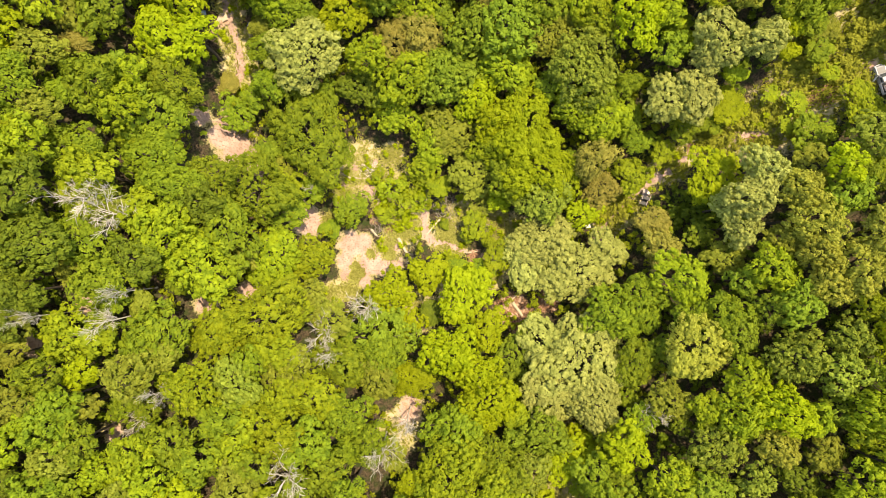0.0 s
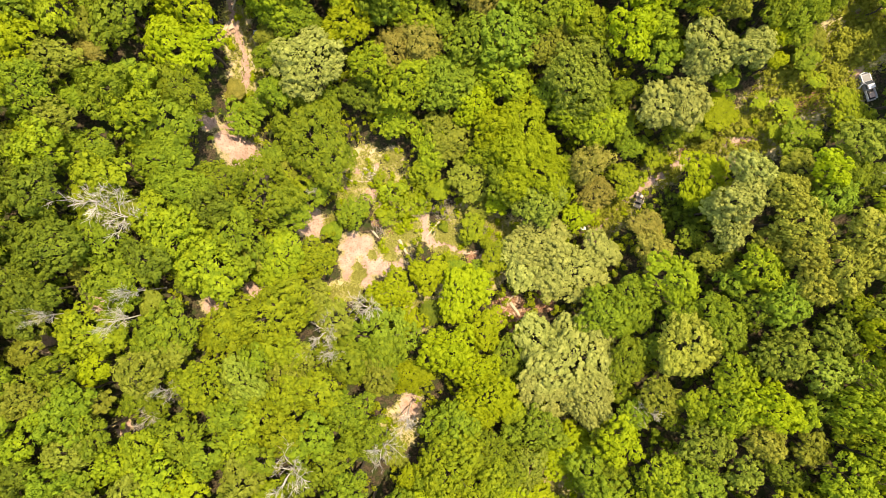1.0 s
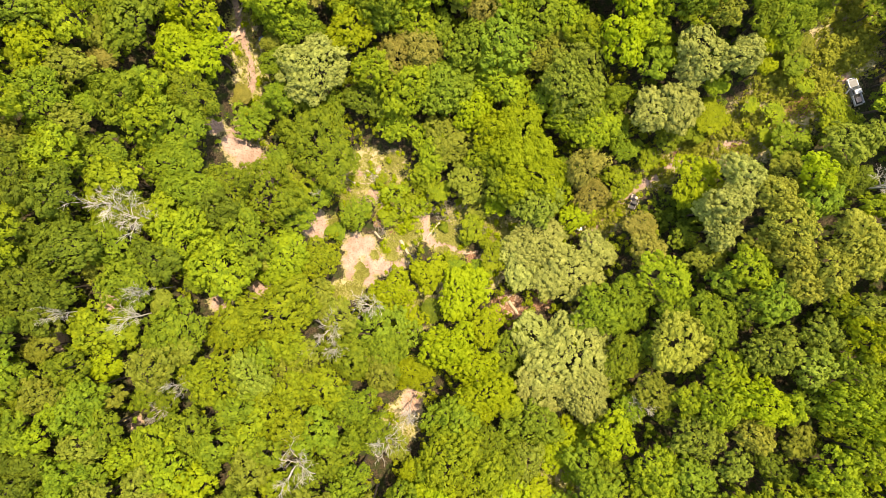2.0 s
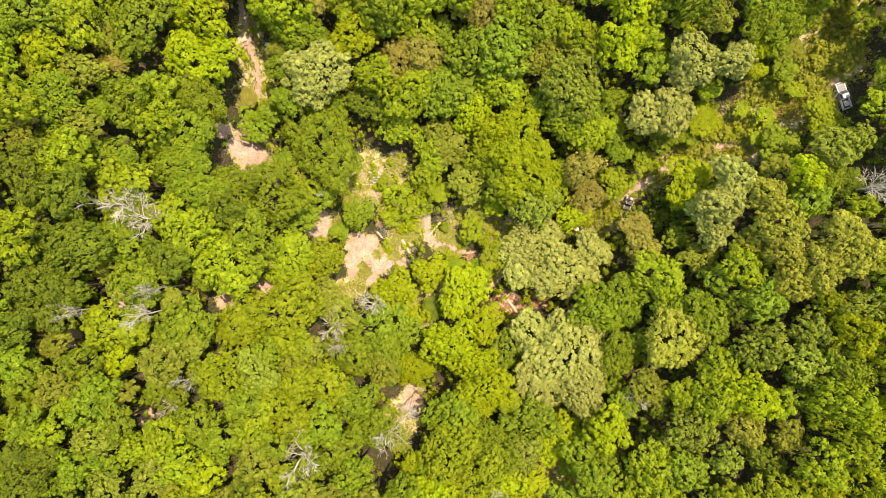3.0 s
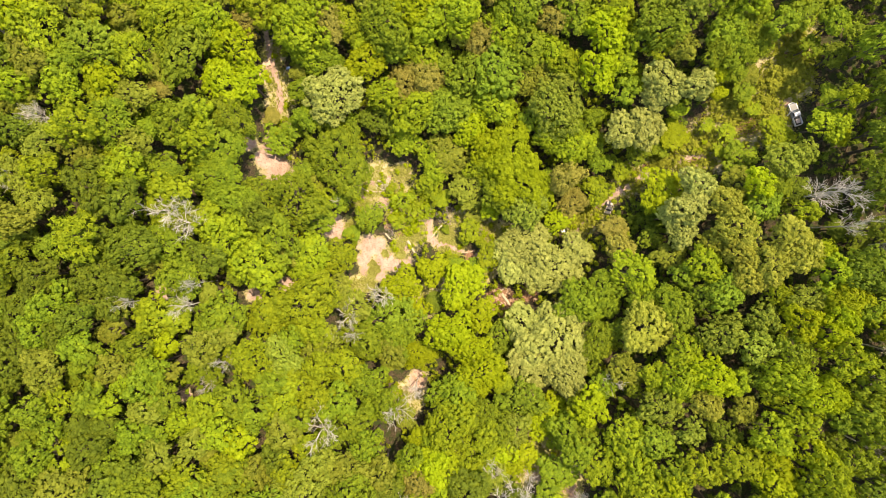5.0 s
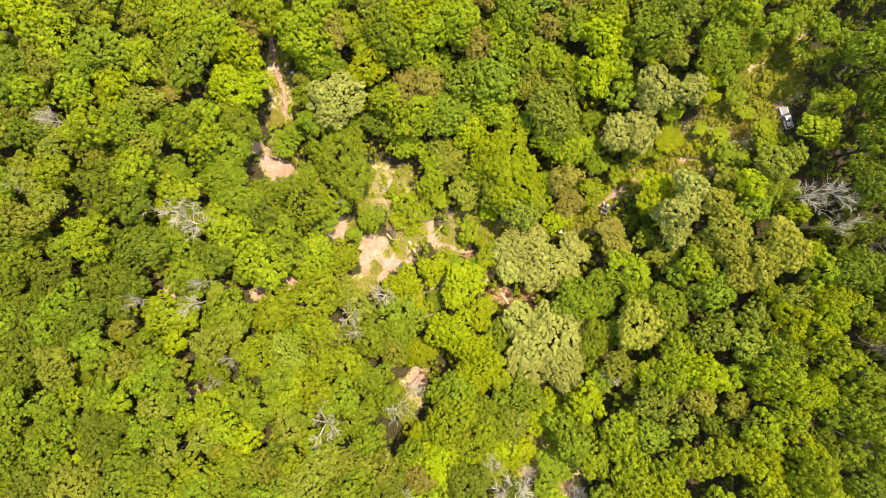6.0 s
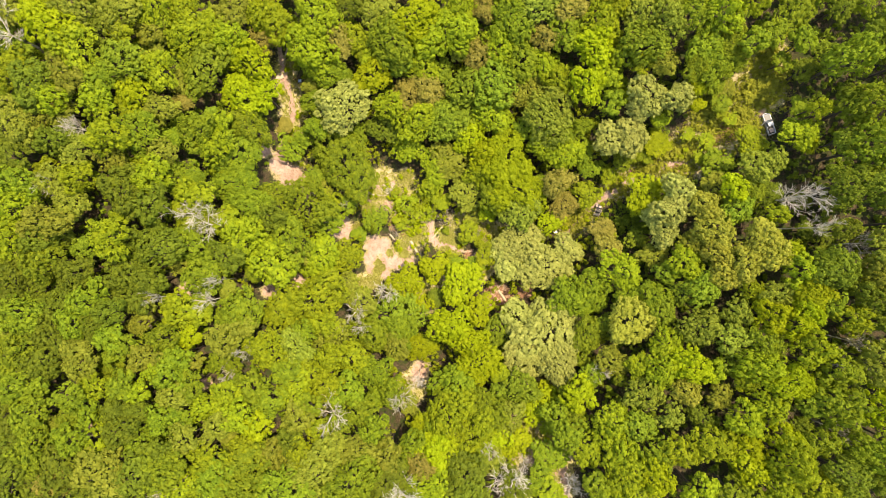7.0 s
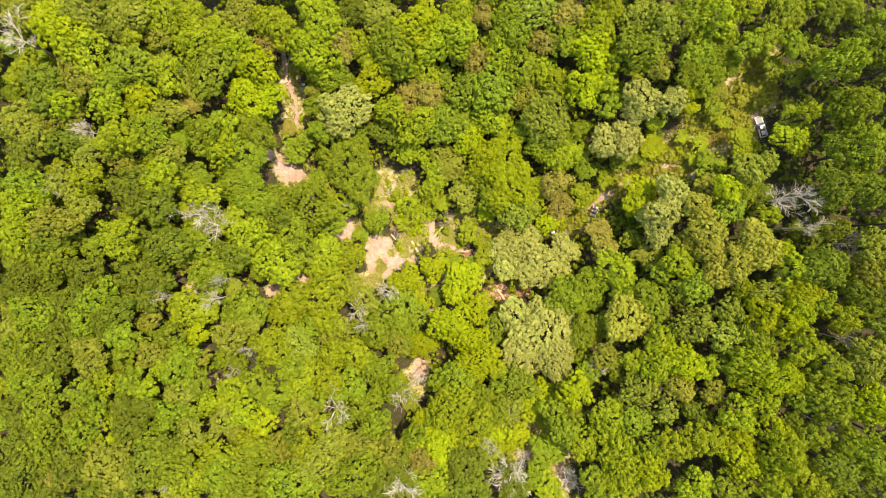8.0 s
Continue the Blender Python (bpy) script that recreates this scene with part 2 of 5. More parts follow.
GRASSY = [(34.9, 6.7, 2.4), (32.0, 4.8, 2.4), (42.9, 15.3, 2.4), (37.4, 11.3, 1.6), (54.5, 23.7, 3.0), (-4.8, -12.0, 4.0), (2.0, -8.0, 3.4), (9.0, -4.5, 4.0), (9.5, 4.5, 3.6), (14.0, 4.0, 3.0), (-9.0, -9.0, 3.0), (4.0, 7.0, 3.0), (-15.8, 17.7, 3.4), (-10.3, 18.3, 2.4), (-18.6, 13.8, 3.2), (-13.7, 13.3, 3.2), (-19.1, 10.6, 2.2), (-9.3, 12.3, 3.4), (-4.9, 12.3, 3.0), (-10.4, 7.8, 3.4), (-6.0, 8.9, 3.2), (-8.2, 2.9, 3.4), (-10.4, 0.7, 2.6), (-6.5, 4.5, 2.6), (-21.8, 5.1, 1.8),
          (-1.0, 1.0, 1.4), (1.2, 0.8, 2.0), (3.4, 1.8, 1.8), (0.7, 3.2, 1.8), (3.1, 0.1, 1.2), (0.1, 4.5, 1.6), (-20.9, -8.5, 2.6), (-22.8, -10.5, 2.6), (-17.9, -8.1, 1.8),
          (12.2, 3.1, 3.0), (18.4, -47.3, 5.0), (23.9, -47.1, 4.0), (27.1, -50.7, 3.5), (28.1, -55.6, 3.0), (-8.2, -33.7, 4.0), (23.8, -36.1, 4.0), (-37.9, 42.9, 2.6), (-37.3, 37.7, 2.9), (-36.7, 33.0, 3.0), (-37.5, 28.5, 2.6), (-37.3, 20.5, 3.0), (20.7, -42.1, 4.0)]
MEADOW = [(63.3, 27.6, 6.5), (58.1, 22.5, 6.0), (68.1, 28.7, 6.0), (53.9, 20.7, 5.0), (71.4, 38.2, 5.5), (66.7, 33.9, 6.0), (61.9, 32.2, 5.0), (73.1, 43.3, 4.5), (72.7, 35.6, 5.0), (34.3, 8.8, 3.4), (31.6, 6.7, 3.0), (42.1, 15.7, 3.6), (47.7, 20.3, 3.6)]


def near_line(x, y, line):
    best = 1e9
    for (ax, ay, ar), (bx, by, br) in zip(line, line[1:]):
        dx, dy = bx - ax, by - ay
        s = min(max(((x - ax) * dx + (y - ay) * dy) / (dx * dx + dy * dy), 0), 1)
        best = min(best, math.hypot(x - ax - s * dx, y - ay - s * dy) / (ar + s * (br - ar)))
    return best


def near_spots(x, y, spots):
    return min(math.hypot(x - sx, y - sy) / r for sx, sy, r in spots)


def cover(x, y):
    """How sandy, how grassy and how broken up the ground is, 0 to 1."""
    bare = min(min(near_line(x, y, line) for line in TRACKS), near_spots(x, y, SAND))
    bare = max(bare, 1.9 - near_spots(x, y, ISLANDS))
    dirt = near_spots(x, y, DIRT)
    grass = min(near_spots(x, y, GRASSY), near_spots(x, y, MEADOW), near_spots(x, y, ISLANDS), bare * 0.85)
    soft = lambda d: min(max(1.5 - d, 0) / 1.0, 1)
    return soft(bare), soft(grass), soft(dirt)


def lines_to(reach, step, far):
    near = list(np.arange(-reach, reach + 0.01, step))
    out = [reach + d for d in far]
    return [-v for v in reversed(out)] + near + out


xs, ys = lines_to(118, 0.8, (6, 20, 60, 180, 600, 2200)), lines_to(70, 0.8, (6, 20, 60, 180, 600, 2200))
verts, colours = [], []
for y in ys:
    for x in xs:
        rough = 0.18 * noise.noise((x * 0.35, y * 0.35, 2.0)) + 0.5 * noise.noise((x * 0.05, y * 0.05, 5.0)) if abs(x) < 119 and abs(y) < 71 else 0
        verts.append((x, y, terrain(x, y) + rough))
        colours.append((*(cover(x, y) if abs(x) < 112 and abs(y) < 66 else (0, 0, 0)), 1))
w = len(xs)
me = mesh_of("ground", verts, [(j * w + i, j * w + i + 1, (j + 1) * w + i + 1, (j + 1) * w + i) for j in range(len(ys) - 1) for i in range(w - 1)], True)
layer = me.color_attributes.new("cover", "FLOAT_COLOR", "POINT")
layer.data.foreach_set("color", np.array(colours, dtype=np.float32).reshape(-1))
me.materials.append(ground_material())
tagged(new("ground", me), "woodland floor of brown leaf litter with sandy tracks and dry grass", "ground", "", "structure")


# ---- trees ----
def sprays(middle, ways, size, flat, leaf, number, rng):
    """Leaf triangles in flat tufts round the given middles, each tuft facing its own way."""
    owner = np.repeat(np.arange(len(middle)), rng.integers(int(number * 0.8), int(number * 1.25), len(middle)))
    n = len(owner)
    axis = ways * 0.5 + (0, 0, 0.75) + rng.normal(size=ways.shape) * 0.18
    axis /= np.linalg.norm(axis, axis=1)[:, None]
    out = rng.normal(size=(n, 3))
    out *= (rng.random(n) ** 0.45 / np.linalg.norm(out, axis=1))[:, None]
    along = (out * axis[owner]).sum(1)
    out += axis[owner] * (np.abs(along) * flat - along)[:, None]
    place = middle[owner] + out * size[owner][:, None]
    facing = axis[owner] * 0.55 + out * 1.0 + rng.normal(size=(n, 3)) * 0.22
    facing /= np.linalg.norm(facing, axis=1)[:, None]
    a = np.cross(facing, rng.normal(size=(n, 3)))
    a /= np.linalg.norm(a, axis=1)[:, None]
    b = np.cross(facing, a)
    length = (leaf * rng.uniform(0.75, 1.5, n))[:, None]
    width = length * rng.uniform(0.27, 0.39, n)[:, None]
    return np.stack([place + a * length * 0.6, place - a * length * 0.4 + b * width, place - a * length * 0.4 - b * width], 1)


# lobe size in parts of the crown, tufts per square metre, tuft size, leaf length, leaves in a tuft, flatness, raggedness
CROWN_STYLES = {
    "clumpy": (0.29, 0.90, 0.57, 0.37, 28, 0.85, 0.26),
    "dense": (0.24, 1.05, 0.52, 0.35, 26, 0.72, 0.20),
    "puffy": (0.18, 1.20, 0.48, 0.31, 28, 0.85, 0.17),
    "soft": (0.30, 0.95, 0.72, 0.33, 36, 0.66, 0.16),
    "downy": (0.26, 0.95, 0.60, 0.34, 30, 0.70, 0.22),
    "sparse": (0.34, 0.45, 0.60, 0.32, 13, 0.60, 0.45),
    "layered": (0.24, 0.70, 0.78, 0.36, 38, 0.60, 0.30),
    "spotty": (0.28, 0.90, 0.50, 0.41, 19, 0.85, 0.28),
    "feathery": (0.20, 1.05, 0.54, 0.27, 32, 1.00, 0.24),
}


def crown_leaves(style, radius, seed):
    """Leaves of a crown round (0, 0, 0): boughs bulging from a dome, each covered with leafy tufts, and duller leaves within."""
    rng = np.random.default_rng(seed)
    share, density, puff, leaf, number, flat, ragged = CROWN_STYLES[style]
    squash = np.array((1.0, 1.0, flat))
    n = max(int((1.3 if share > 0.2 else 1.7) / share ** 2), 6)
    up = np.linspace(-0.28, 1.0, n) + rng.uniform(-0.07, 0.07, n)
    up = np.clip(up, -0.45, 1.0)
    turn = np.arange(n) * 2.39996 + rng.uniform(-0.5, 0.5, n)
    side = np.sqrt(1 - up * up)
    lobe_way = np.stack([side * np.cos(turn), side * np.sin(turn), up], 1)
    lobe_r = share * radius * rng.uniform(0.6, 1.4, n)
    lobe_at = lobe_way * (radius * (0.95 - share) * rng.uniform(1 - ragged, 1 + ragged * 0.8, n))[:, None] * squash
    middle, ways = [], []
    for k in range(n):
        count = max(int(density * 6.3 * lobe_r[k] ** 2), 4)
        h = 1 - (np.arange(count) + 0.5) / count * 1.1
        a = np.arange(count) * 2.39996 + rng.uniform(0, 6.3) + rng.uniform(-0.4, 0.4, count)
        axis = lobe_way[k] + (0, 0, 0.45)
        axis /= np.linalg.norm(axis)
        u = np.cross(axis, (0.3, 0.9, 0.1))
        u /= np.linalg.norm(u)
        v = np.cross(axis, u)
        w = np.sqrt(np.maximum(1 - h * h, 0))
        d = axis * h[:, None] + u * (w * np.cos(a))[:, None] + v * (w * np.sin(a))[:, None]
        p = lobe_at[k] + d * squash * (lobe_r[k] * rng.uniform(0.70, 1.0 + ragged, count))[:, None]
        others = np.delete(np.arange(n), k)
        buried = (np.linalg.norm((p[:, None] - lobe_at[others]) / squash, axis=2) < lobe_r[others] * 0.72).any(1)
        middle.append(p[~buried])
        ways.append(d[~buried])
    middle, ways = np.concatenate(middle), np.concatenate(ways)
    tufts = sprays(middle, ways, puff * rng.uniform(0.45, 1.45, len(middle)), 0.8, leaf, number, rng)
    # the leaves within, which close the view between the boughs
    count = max(int((0.4 if style == "sparse" else 1.9) * radius * radius), 3)
    up = rng.uniform(-0.15, 1.0, count)
    turn = np.arange(count) * 2.39996
    side = np.sqrt(1 - up * up)
    core = np.stack([side * np.cos(turn), side * np.sin(turn), up], 1)
    within = sprays(core * radius * 0.68 * squash, core, np.full(count, min(0.85, 0.2 * radius)), 0.5, 0.58, 11, rng)
    leaves = np.concatenate([tufts, within])
    # an uneven outline: the crown reaches further to some sides
    a, p, q = np.arctan2(leaves[:, :, 1], leaves[:, :, 0]), rng.uniform(0, 6.3), rng.uniform(0, 6.3)
    leaves[:, :, :2] *= (1 + 0.11 * np.sin(2 * a + p) + 0.09 * np.sin(3 * a + q))[:, :, None]
    return leaves


def add_trunk(t, height, radius, rng):
    bend = [Vector((rng.uniform(-0.2, 0.2), rng.uniform(-0.2, 0.2), 0)) for _ in range(5)]
    spots = [(-0.5, 1.7), (0.0, 1.45), (0.06, 1.05), (0.3, 0.9), (0.55, 0.72), (0.8, 0.42), (0.95, 0.12)]
    pts = [Vector((0, 0, height * max(s, 0) - (0.6 if s < 0 else 0))) + (bend[i % 5] if s > 0.1 else Vector()) for i, (s, _) in enumerate(spots)]
    t.add(pts, [radius * r for _, r in spots], 7)


def add_limbs(t, height, spread, radius, rng):
    for k in range(7):
        a = k * 2.4 + rng.uniform(-0.4, 0.4)
        z0, z1 = height * rng.uniform(0.42, 0.66), height * rng.uniform(0.72, 0.92)
        tip = Vector((math.cos(a), math.sin(a), 0)) * spread * rng.uniform(0.5, 0.75)
        base, end = Vector((0, 0, z0)), tip + Vector((0, 0, z1))
        mid = base.lerp(end, 0.5) + Vector((rng.uniform(-0.3, 0.3), rng.uniform(-0.3, 0.3), 0.3))
        t.add([base, mid, end], [radius * 0.5, radius * 0.32, radius * 0.08], 4)


STYLE = {"bright": "clumpy", "green": "clumpy", "pale": "clumpy", "silver": "puffy", "dark": "dense", "vivid": "clumpy", "lime": "soft", "olive": "dense", "brown": "feathery", "cool": "spotty", "tawny": "puffy", "oak": "layered", "leafy": "spotty", "ash": "downy", "sunny": "spotty", "pine": "layered", "sapling": "sparse"}
LEAF_OF = {"oak": "green", "leafy": "pale", "ash": "green", "sunny": "vivid", "pine": "green", "sapling": "bright"}
WORDS = {"vivid": "vivid sunlit yellow-green broadleaf", "bright": "bright yellow-green broadleaf", "green": "mid-green broadleaf", "pale": "pale green broadleaf", "silver": "silvery pale-green broadleaf", "dark": "dark green dense-leaved", "lime": "lime-green dense-leaved", "olive": "dull olive-green", "brown": "brownish-green feathery evergreen", "cool": "cool green large-leaved", "tawny": "pale tawny-yellow broadleaf", "oak": "mid-green broadleaf, flat-sprayed", "leafy": "pale green large-leaved", "ash": "mid-green soft-leaved", "sunny": "sunlit yellow-green large-leaved", "pine": "dull green flat-sprayed evergreen", "sapling": "thin-leaved yellow-green"}
KIND = {"vivid": "young_maple_tree", "bright": "maple_tree", "green": "beech_tree", "pale": "poplar_tree", "silver": "white_oak_tree", "dark": "hickory_tree", "lime": "locust_tree", "olive": "elm_tree", "brown": "cedar_tree", "cool": "aspen_tree", "tawny": "chestnut_tree", "oak": "oak_tree", "leafy": "poplar_tree", "ash": "ash_tree", "sunny": "tulip_tree", "pine": "pine_tree", "sapling": "sapling"}
SIZES = (1.6, 2.6, 3.6, 4.8, 6.6)
CROWNS, MODELS, STANDING = {}, {}, []


def tree_model(species, size, variant):
    """A tree of one kind and size, at the origin: trunk with its limbs, and crown."""
    height = 8 + 1.3 * size
    rng = random.Random(int(size * 10) * 10 + variant)
    key = (STYLE[species], size, variant)
    if key not in CROWNS:
        seed = 100 * SIZES.index(size) + 10 * variant + list(CROWN_STYLES).index(STYLE[species])
        leaves = crown_leaves(STYLE[species], size, seed)
        leaves[:, :, 2] += height * 0.985 - size * 0.70
        wood = Tubes()
        add_trunk(wood, height, 0.05 * size + 0.06, rng)
        add_limbs(wood, height, size, 0.05 * size + 0.06, rng)
        CROWNS[key] = (wood.mesh("trunk"), loose_mesh("crown", leaves))
    trunk, crown = CROWNS[key]
    ob = new("tree")
    part("trunk", trunk, BARK, ob)
    part("crown", crown, LEAVES[LEAF_OF.get(species, species)], ob)
    return ob


def plant(species, x, y, radius, height):
    """A tree with its crown's radius and its height, rooted in the ground at x, y."""
    if species == "dead":
        return dead_tree(x, y, radius, height)
    size = min(SIZES, key=lambda s: abs(math.log(s / radius)))
    variant = random.randrange(3)
    key = (species, size, variant)
    m = Matrix.Translation((x, y, terrain(x, y) - 0.1)) @ pose(0, 0, 0, random.uniform(-3, 3), random.uniform(-3, 3), random.uniform(0, 360)) @ Matrix.Diagonal((radius / size * random.uniform(0.93, 1.07), radius / size * random.uniform(0.93, 1.07), height / (8 + 1.3 * size), 1))
    if key in MODELS:
        ob = copy_thing(MODELS[key], m)
    else:
        ob = MODELS[key] = tree_model(species, size, variant)
        STANDING.append((ob, m))
    low = height < 7
    ob.name = "bush" if low else KIND[species]
    build = "low bush" if low else ("broad tree" if radius > 5.2 else "slender young tree" if radius < 3 else "tree")
    tagged(ob, WORDS[species] + " " + build + (" beside the sandy clearing" if low else " in full summer leaf"), "bush" if low else "tree", "bushes of the clearing" if low else "forest trees")
    PLANTED.append((x, y, radius))
    return ob


def dead_branches(height, spread, seed):
    """The limbs of a dead tree, each with its twigs."""
    rng = random.Random(seed)

    def grow(t, start, way, length, radius, level):
        pts, p, d = [start], start, way.normalized()
        for _ in range(4 if level < 3 else 2):
            d = (d + Vector((rng.uniform(-1, 1), rng.uniform(-1, 1), rng.uniform(-0.5, 0.9))) * 0.22).normalized()
            p = p + d * length / (4 if level < 3 else 2)
            pts.append(p)
        t.add(pts, [radius * f for f in ((1.0, 0.85, 0.66, 0.45, 0.25) if level < 3 else (1.0, 0.7, 0.4))], (5, 5, 3, 3)[min(level, 3)])
        if level < 3:
            for _ in range((6, 8, 5)[level]):
                s = rng.uniform(0.3, 1.0)
                i = min(int(s * 4), 3)
                q = pts[i].lerp(pts[i + 1], s * 4 - i)
                side = d.orthogonal().normalized()
                side.rotate(Matrix.Rotation(rng.uniform(0, 2 * math.pi), 3, d))
                grow(t, q, d * 0.9 + side * 0.8, length * rng.uniform(0.4, 0.65), max(radius * 0.55, 0.024), level + 1)

    limbs = []
    for k in range(8):
        a, t = k * 0.8 + rng.uniform(-0.5, 0.5), Tubes()
        grow(t, Vector((0, 0, height * rng.uniform(0.5, 0.8))), Vector((math.cos(a), math.sin(a), rng.uniform(0.4, 1.5))), spread * rng.uniform(0.55, 1.0), 0.062, 1)
        limbs.append(t.mesh("limb"))
    return limbs


DEAD = {}


def dead_tree(x, y, radius, height):
    """A bleached leafless tree with many twigs."""
    variant = random.randrange(4)
    if variant not in DEAD:
        rng = random.Random(variant)
        wood = Tubes()
        add_trunk(wood, 12, 0.2, rng)
        DEAD[variant] = (wood.mesh("trunk"), dead_branches(12, 4.0, variant + 3))
    ob = new("dead_tree")
    part("trunk", DEAD[variant][0], DEADWOOD, ob)
    for limb in DEAD[variant][1]:
        part("limb", limb, DEADWOOD, ob)
    ob.matrix_basis = Matrix.Translation((x, y, terrain(x, y) - 0.1)) @ pose(0, 0, 0, random.uniform(-2, 2), random.uniform(-2, 2), random.uniform(0, 360)) @ Matrix.Diagonal((radius / 3.3, radius / 3.3, height / 13, 1))
    PLANTED.append((x, y, radius * 0.4))
    return tagged(ob, "leafless dead tree with bleached grey-white branches", "dead tree", "dead trees")


PLANTED = []
plant("olive", -64.8, 47.2, 4.4, 14.0)
plant("pale", -72.2, 46.3, 4.3, 14.0)
plant("olive", -83.1, 45.7, 4.2, 14.0)
plant("bright", -64.2, 43.9, 2.8, 11.8)
plant("vivid", -75.6, 43.3, 5.1, 15.3)
plant("dark", -67.5, 42.6, 3.5, 11.9)
plant("green", -85.3, 41.7, 3.8, 10.0)
plant("dead", -82.6, 40.7, 4.3, 14.5)
plant("bright", -70.5, 37.5, 5.1, 15.1)
plant("cool", -64.5, 37.0, 5.0, 13.4)
plant("bright", -81.6, 34.6, 3.7, 13.2)
plant("olive", -71.0, 32.8, 3.9, 15.4)
plant("ash", -66.5, 32.7, 4.0, 14.9)
plant("dark", -78.4, 31.0, 5.1, 15.3)
plant("bright", -75.2, 29.5, 3.2, 14.1)
plant("bright", -63.7, 29.1, 2.8, 10.7)
plant("bright", -67.5, 28.9, 3.2, 14.1)
plant("olive", -75.6, 27.5, 3.2, 11.0)
plant("green", -75.8, 25.3, 2.8, 9.0)
plant("olive", -80.0, 25.2, 3.7, 12.0)
plant("dead", -71.6, 24.0, 2.7, 15.0)
plant("olive", -82.5, 23.4, 4.8, 14.9)
plant("bright", -63.9, 22.7, 3.8, 18.6)
plant("dark", -75.2, 20.5, 3.2, 13.9)
plant("pale", -71.2, 19.3, 3.7, 12.8)
plant("dark", -82.9, 17.8, 3.7, 13.2)
plant("olive", -65.8, 17.7, 3.4, 13.7)
plant("bright", -71.4, 13.9, 3.2, 14.2)
plant("green", -82.0, 13.4, 4.2, 13.9)
plant("olive", -77.3, 13.0, 3.2, 12.5)
plant("dead", -76.5, 12.3, 1.7, 13.5)
plant("bright", -78.6, 12.2, 1.6, 9.0)
plant("dark", -62.9, 11.1, 4.7, 17.8)
plant("olive", -72.7, 9.7, 4.4, 13.1)
plant("bright", -82.6, 8.7, 4.4, 14.2)
plant("olive", -75.3, 5.4, 4.1, 17.3)
plant("dark", -64.4, 3.1, 4.1, 13.1)
plant("dark", -76.1, 2.5, 3.2, 11.3)
plant("bright", -64.7, 2.4, 4.0, 19.0)
plant("bright", -83.4, 2.2, 4.4, 14.2)
plant("dark", -77.6, 1.9, 3.7, 15.3)
plant("green", -76.1, -2.1, 4.7, 15.0)
plant("dark", -71.4, -4.3, 3.8, 15.8)
plant("dark", -83.4, -6.4, 4.4, 14.2)
plant("dark", -80.3, -7.4, 3.3, 10.7)
plant("green", -68.4, -9.7, 4.4, 16.6)
plant("dark", -75.7, -11.4, 4.1, 12.5)
plant("dark", -64.8, -11.6, 3.4, 16.9)
plant("green", -80.5, -12.2, 4.8, 14.9)
plant("green", -71.8, -14.5, 3.1, 15.2)
plant("dark", -67.1, -14.9, 3.1, 15.7)
plant("dark", -75.7, -16.0, 4.2, 13.9)
plant("olive", -83.9, -16.6, 3.9, 13.5)
plant("green", -65.2, -17.5, 2.9, 15.6)
plant("olive", -71.0, -18.7, 2.7, 14.7)
plant("green", -81.9, -19.4, 4.8, 14.9)
plant("green", -63.1, -19.8, 3.0, 14.5)
plant("dark", -77.9, -21.8, 4.2, 13.9)
plant("olive", -71.2, -22.8, 3.4, 13.2)
plant("green", -81.7, -25.8, 4.8, 14.9)
plant("green", -63.2, -26.2, 2.8, 15.7)
plant("bright", -68.3, -26.9, 3.2, 12.7)
plant("green", -70.7, -27.1, 2.8, 16.2)
plant("dark", -64.3, -30.7, 2.8, 14.7)
plant("green", -78.4, -31.2, 4.8, 14.9)
plant("dark", -84.2, -31.4, 3.9, 13.5)
plant("green", -69.4, -31.5, 2.6, 12.2)
plant("green", -72.2, -32.1, 2.6, 12.6)
plant("green", -70.2, -35.0, 3.1, 16.0)
plant("green", -78.6, -36.4, 4.2, 13.9)
plant("bright", -68.0, -37.1, 3.0, 12.4)
plant("dark", -83.1, -38.0, 3.9, 13.5)
plant("green", -78.7, -40.8, 3.2, 12.5)
plant("dark", -73.0, -41.7, 5.1, 15.3)
plant("olive", -65.9, -42.2, 5.4, 15.6)
plant("dark", -82.8, -43.8, 4.8, 14.9)
plant("brown", -74.8, -45.1, 3.1, 12.8)
plant("dark", -77.5, -45.7, 3.7, 13.2)
plant("dark", -67.5, -46.9, 4.2, 13.9)
plant("olive", -45.6, 51.5, 4.2, 13.2)
plant("bright", -38.7, 51.3, 4.2, 13.2)
plant("bright", -53.8, 49.4, 4.0, 13.2)
plant("bright", -58.3, 49.0, 4.7, 14.2)
plant("bright", -49.8, 47.1, 4.1, 12.0)
plant("brown", -39.6, 45.7, 3.5, 11.4)
plant("bright", -46.2, 44.6, 4.2, 15.1)
plant("bright", -54.0, 44.5, 4.6, 13.7)
plant("olive", -60.0, 44.2, 3.4, 11.1)
plant("olive", -60.3, 42.5, 2.4, 8.0)
plant("sunny", -41.2, 39.9, 4.8, 15.7)
plant("cool", -50.3, 37.7, 5.6, 14.4)
plant("bright", -57.8, 36.9, 3.9, 14.5)
plant("vivid", -44.5, 33.9, 4.6, 13.9)
plant("vivid", -39.7, 33.8, 3.8, 14.6)
plant("vivid", -61.7, 31.5, 3.5, 13.1)
plant("brown", -54.7, 30.8, 1.9, 9.0)
plant("brown", -37.9, 29.4, 1.6, 3.0)
plant("olive", -58.3, 28.1, 3.7, 12.5)
plant("ash", -42.6, 26.8, 5.1, 14.2)
plant("bright", -48.2, 26.1, 2.8, 13.1)
plant("oak", -50.7, 24.5, 3.9, 17.2)
plant("oak", -60.7, 23.4, 4.4, 14.5)
plant("bright", -47.7, 20.4, 3.4, 16.4)
plant("oak", -45.5, 20.3, 5.3, 13.1)
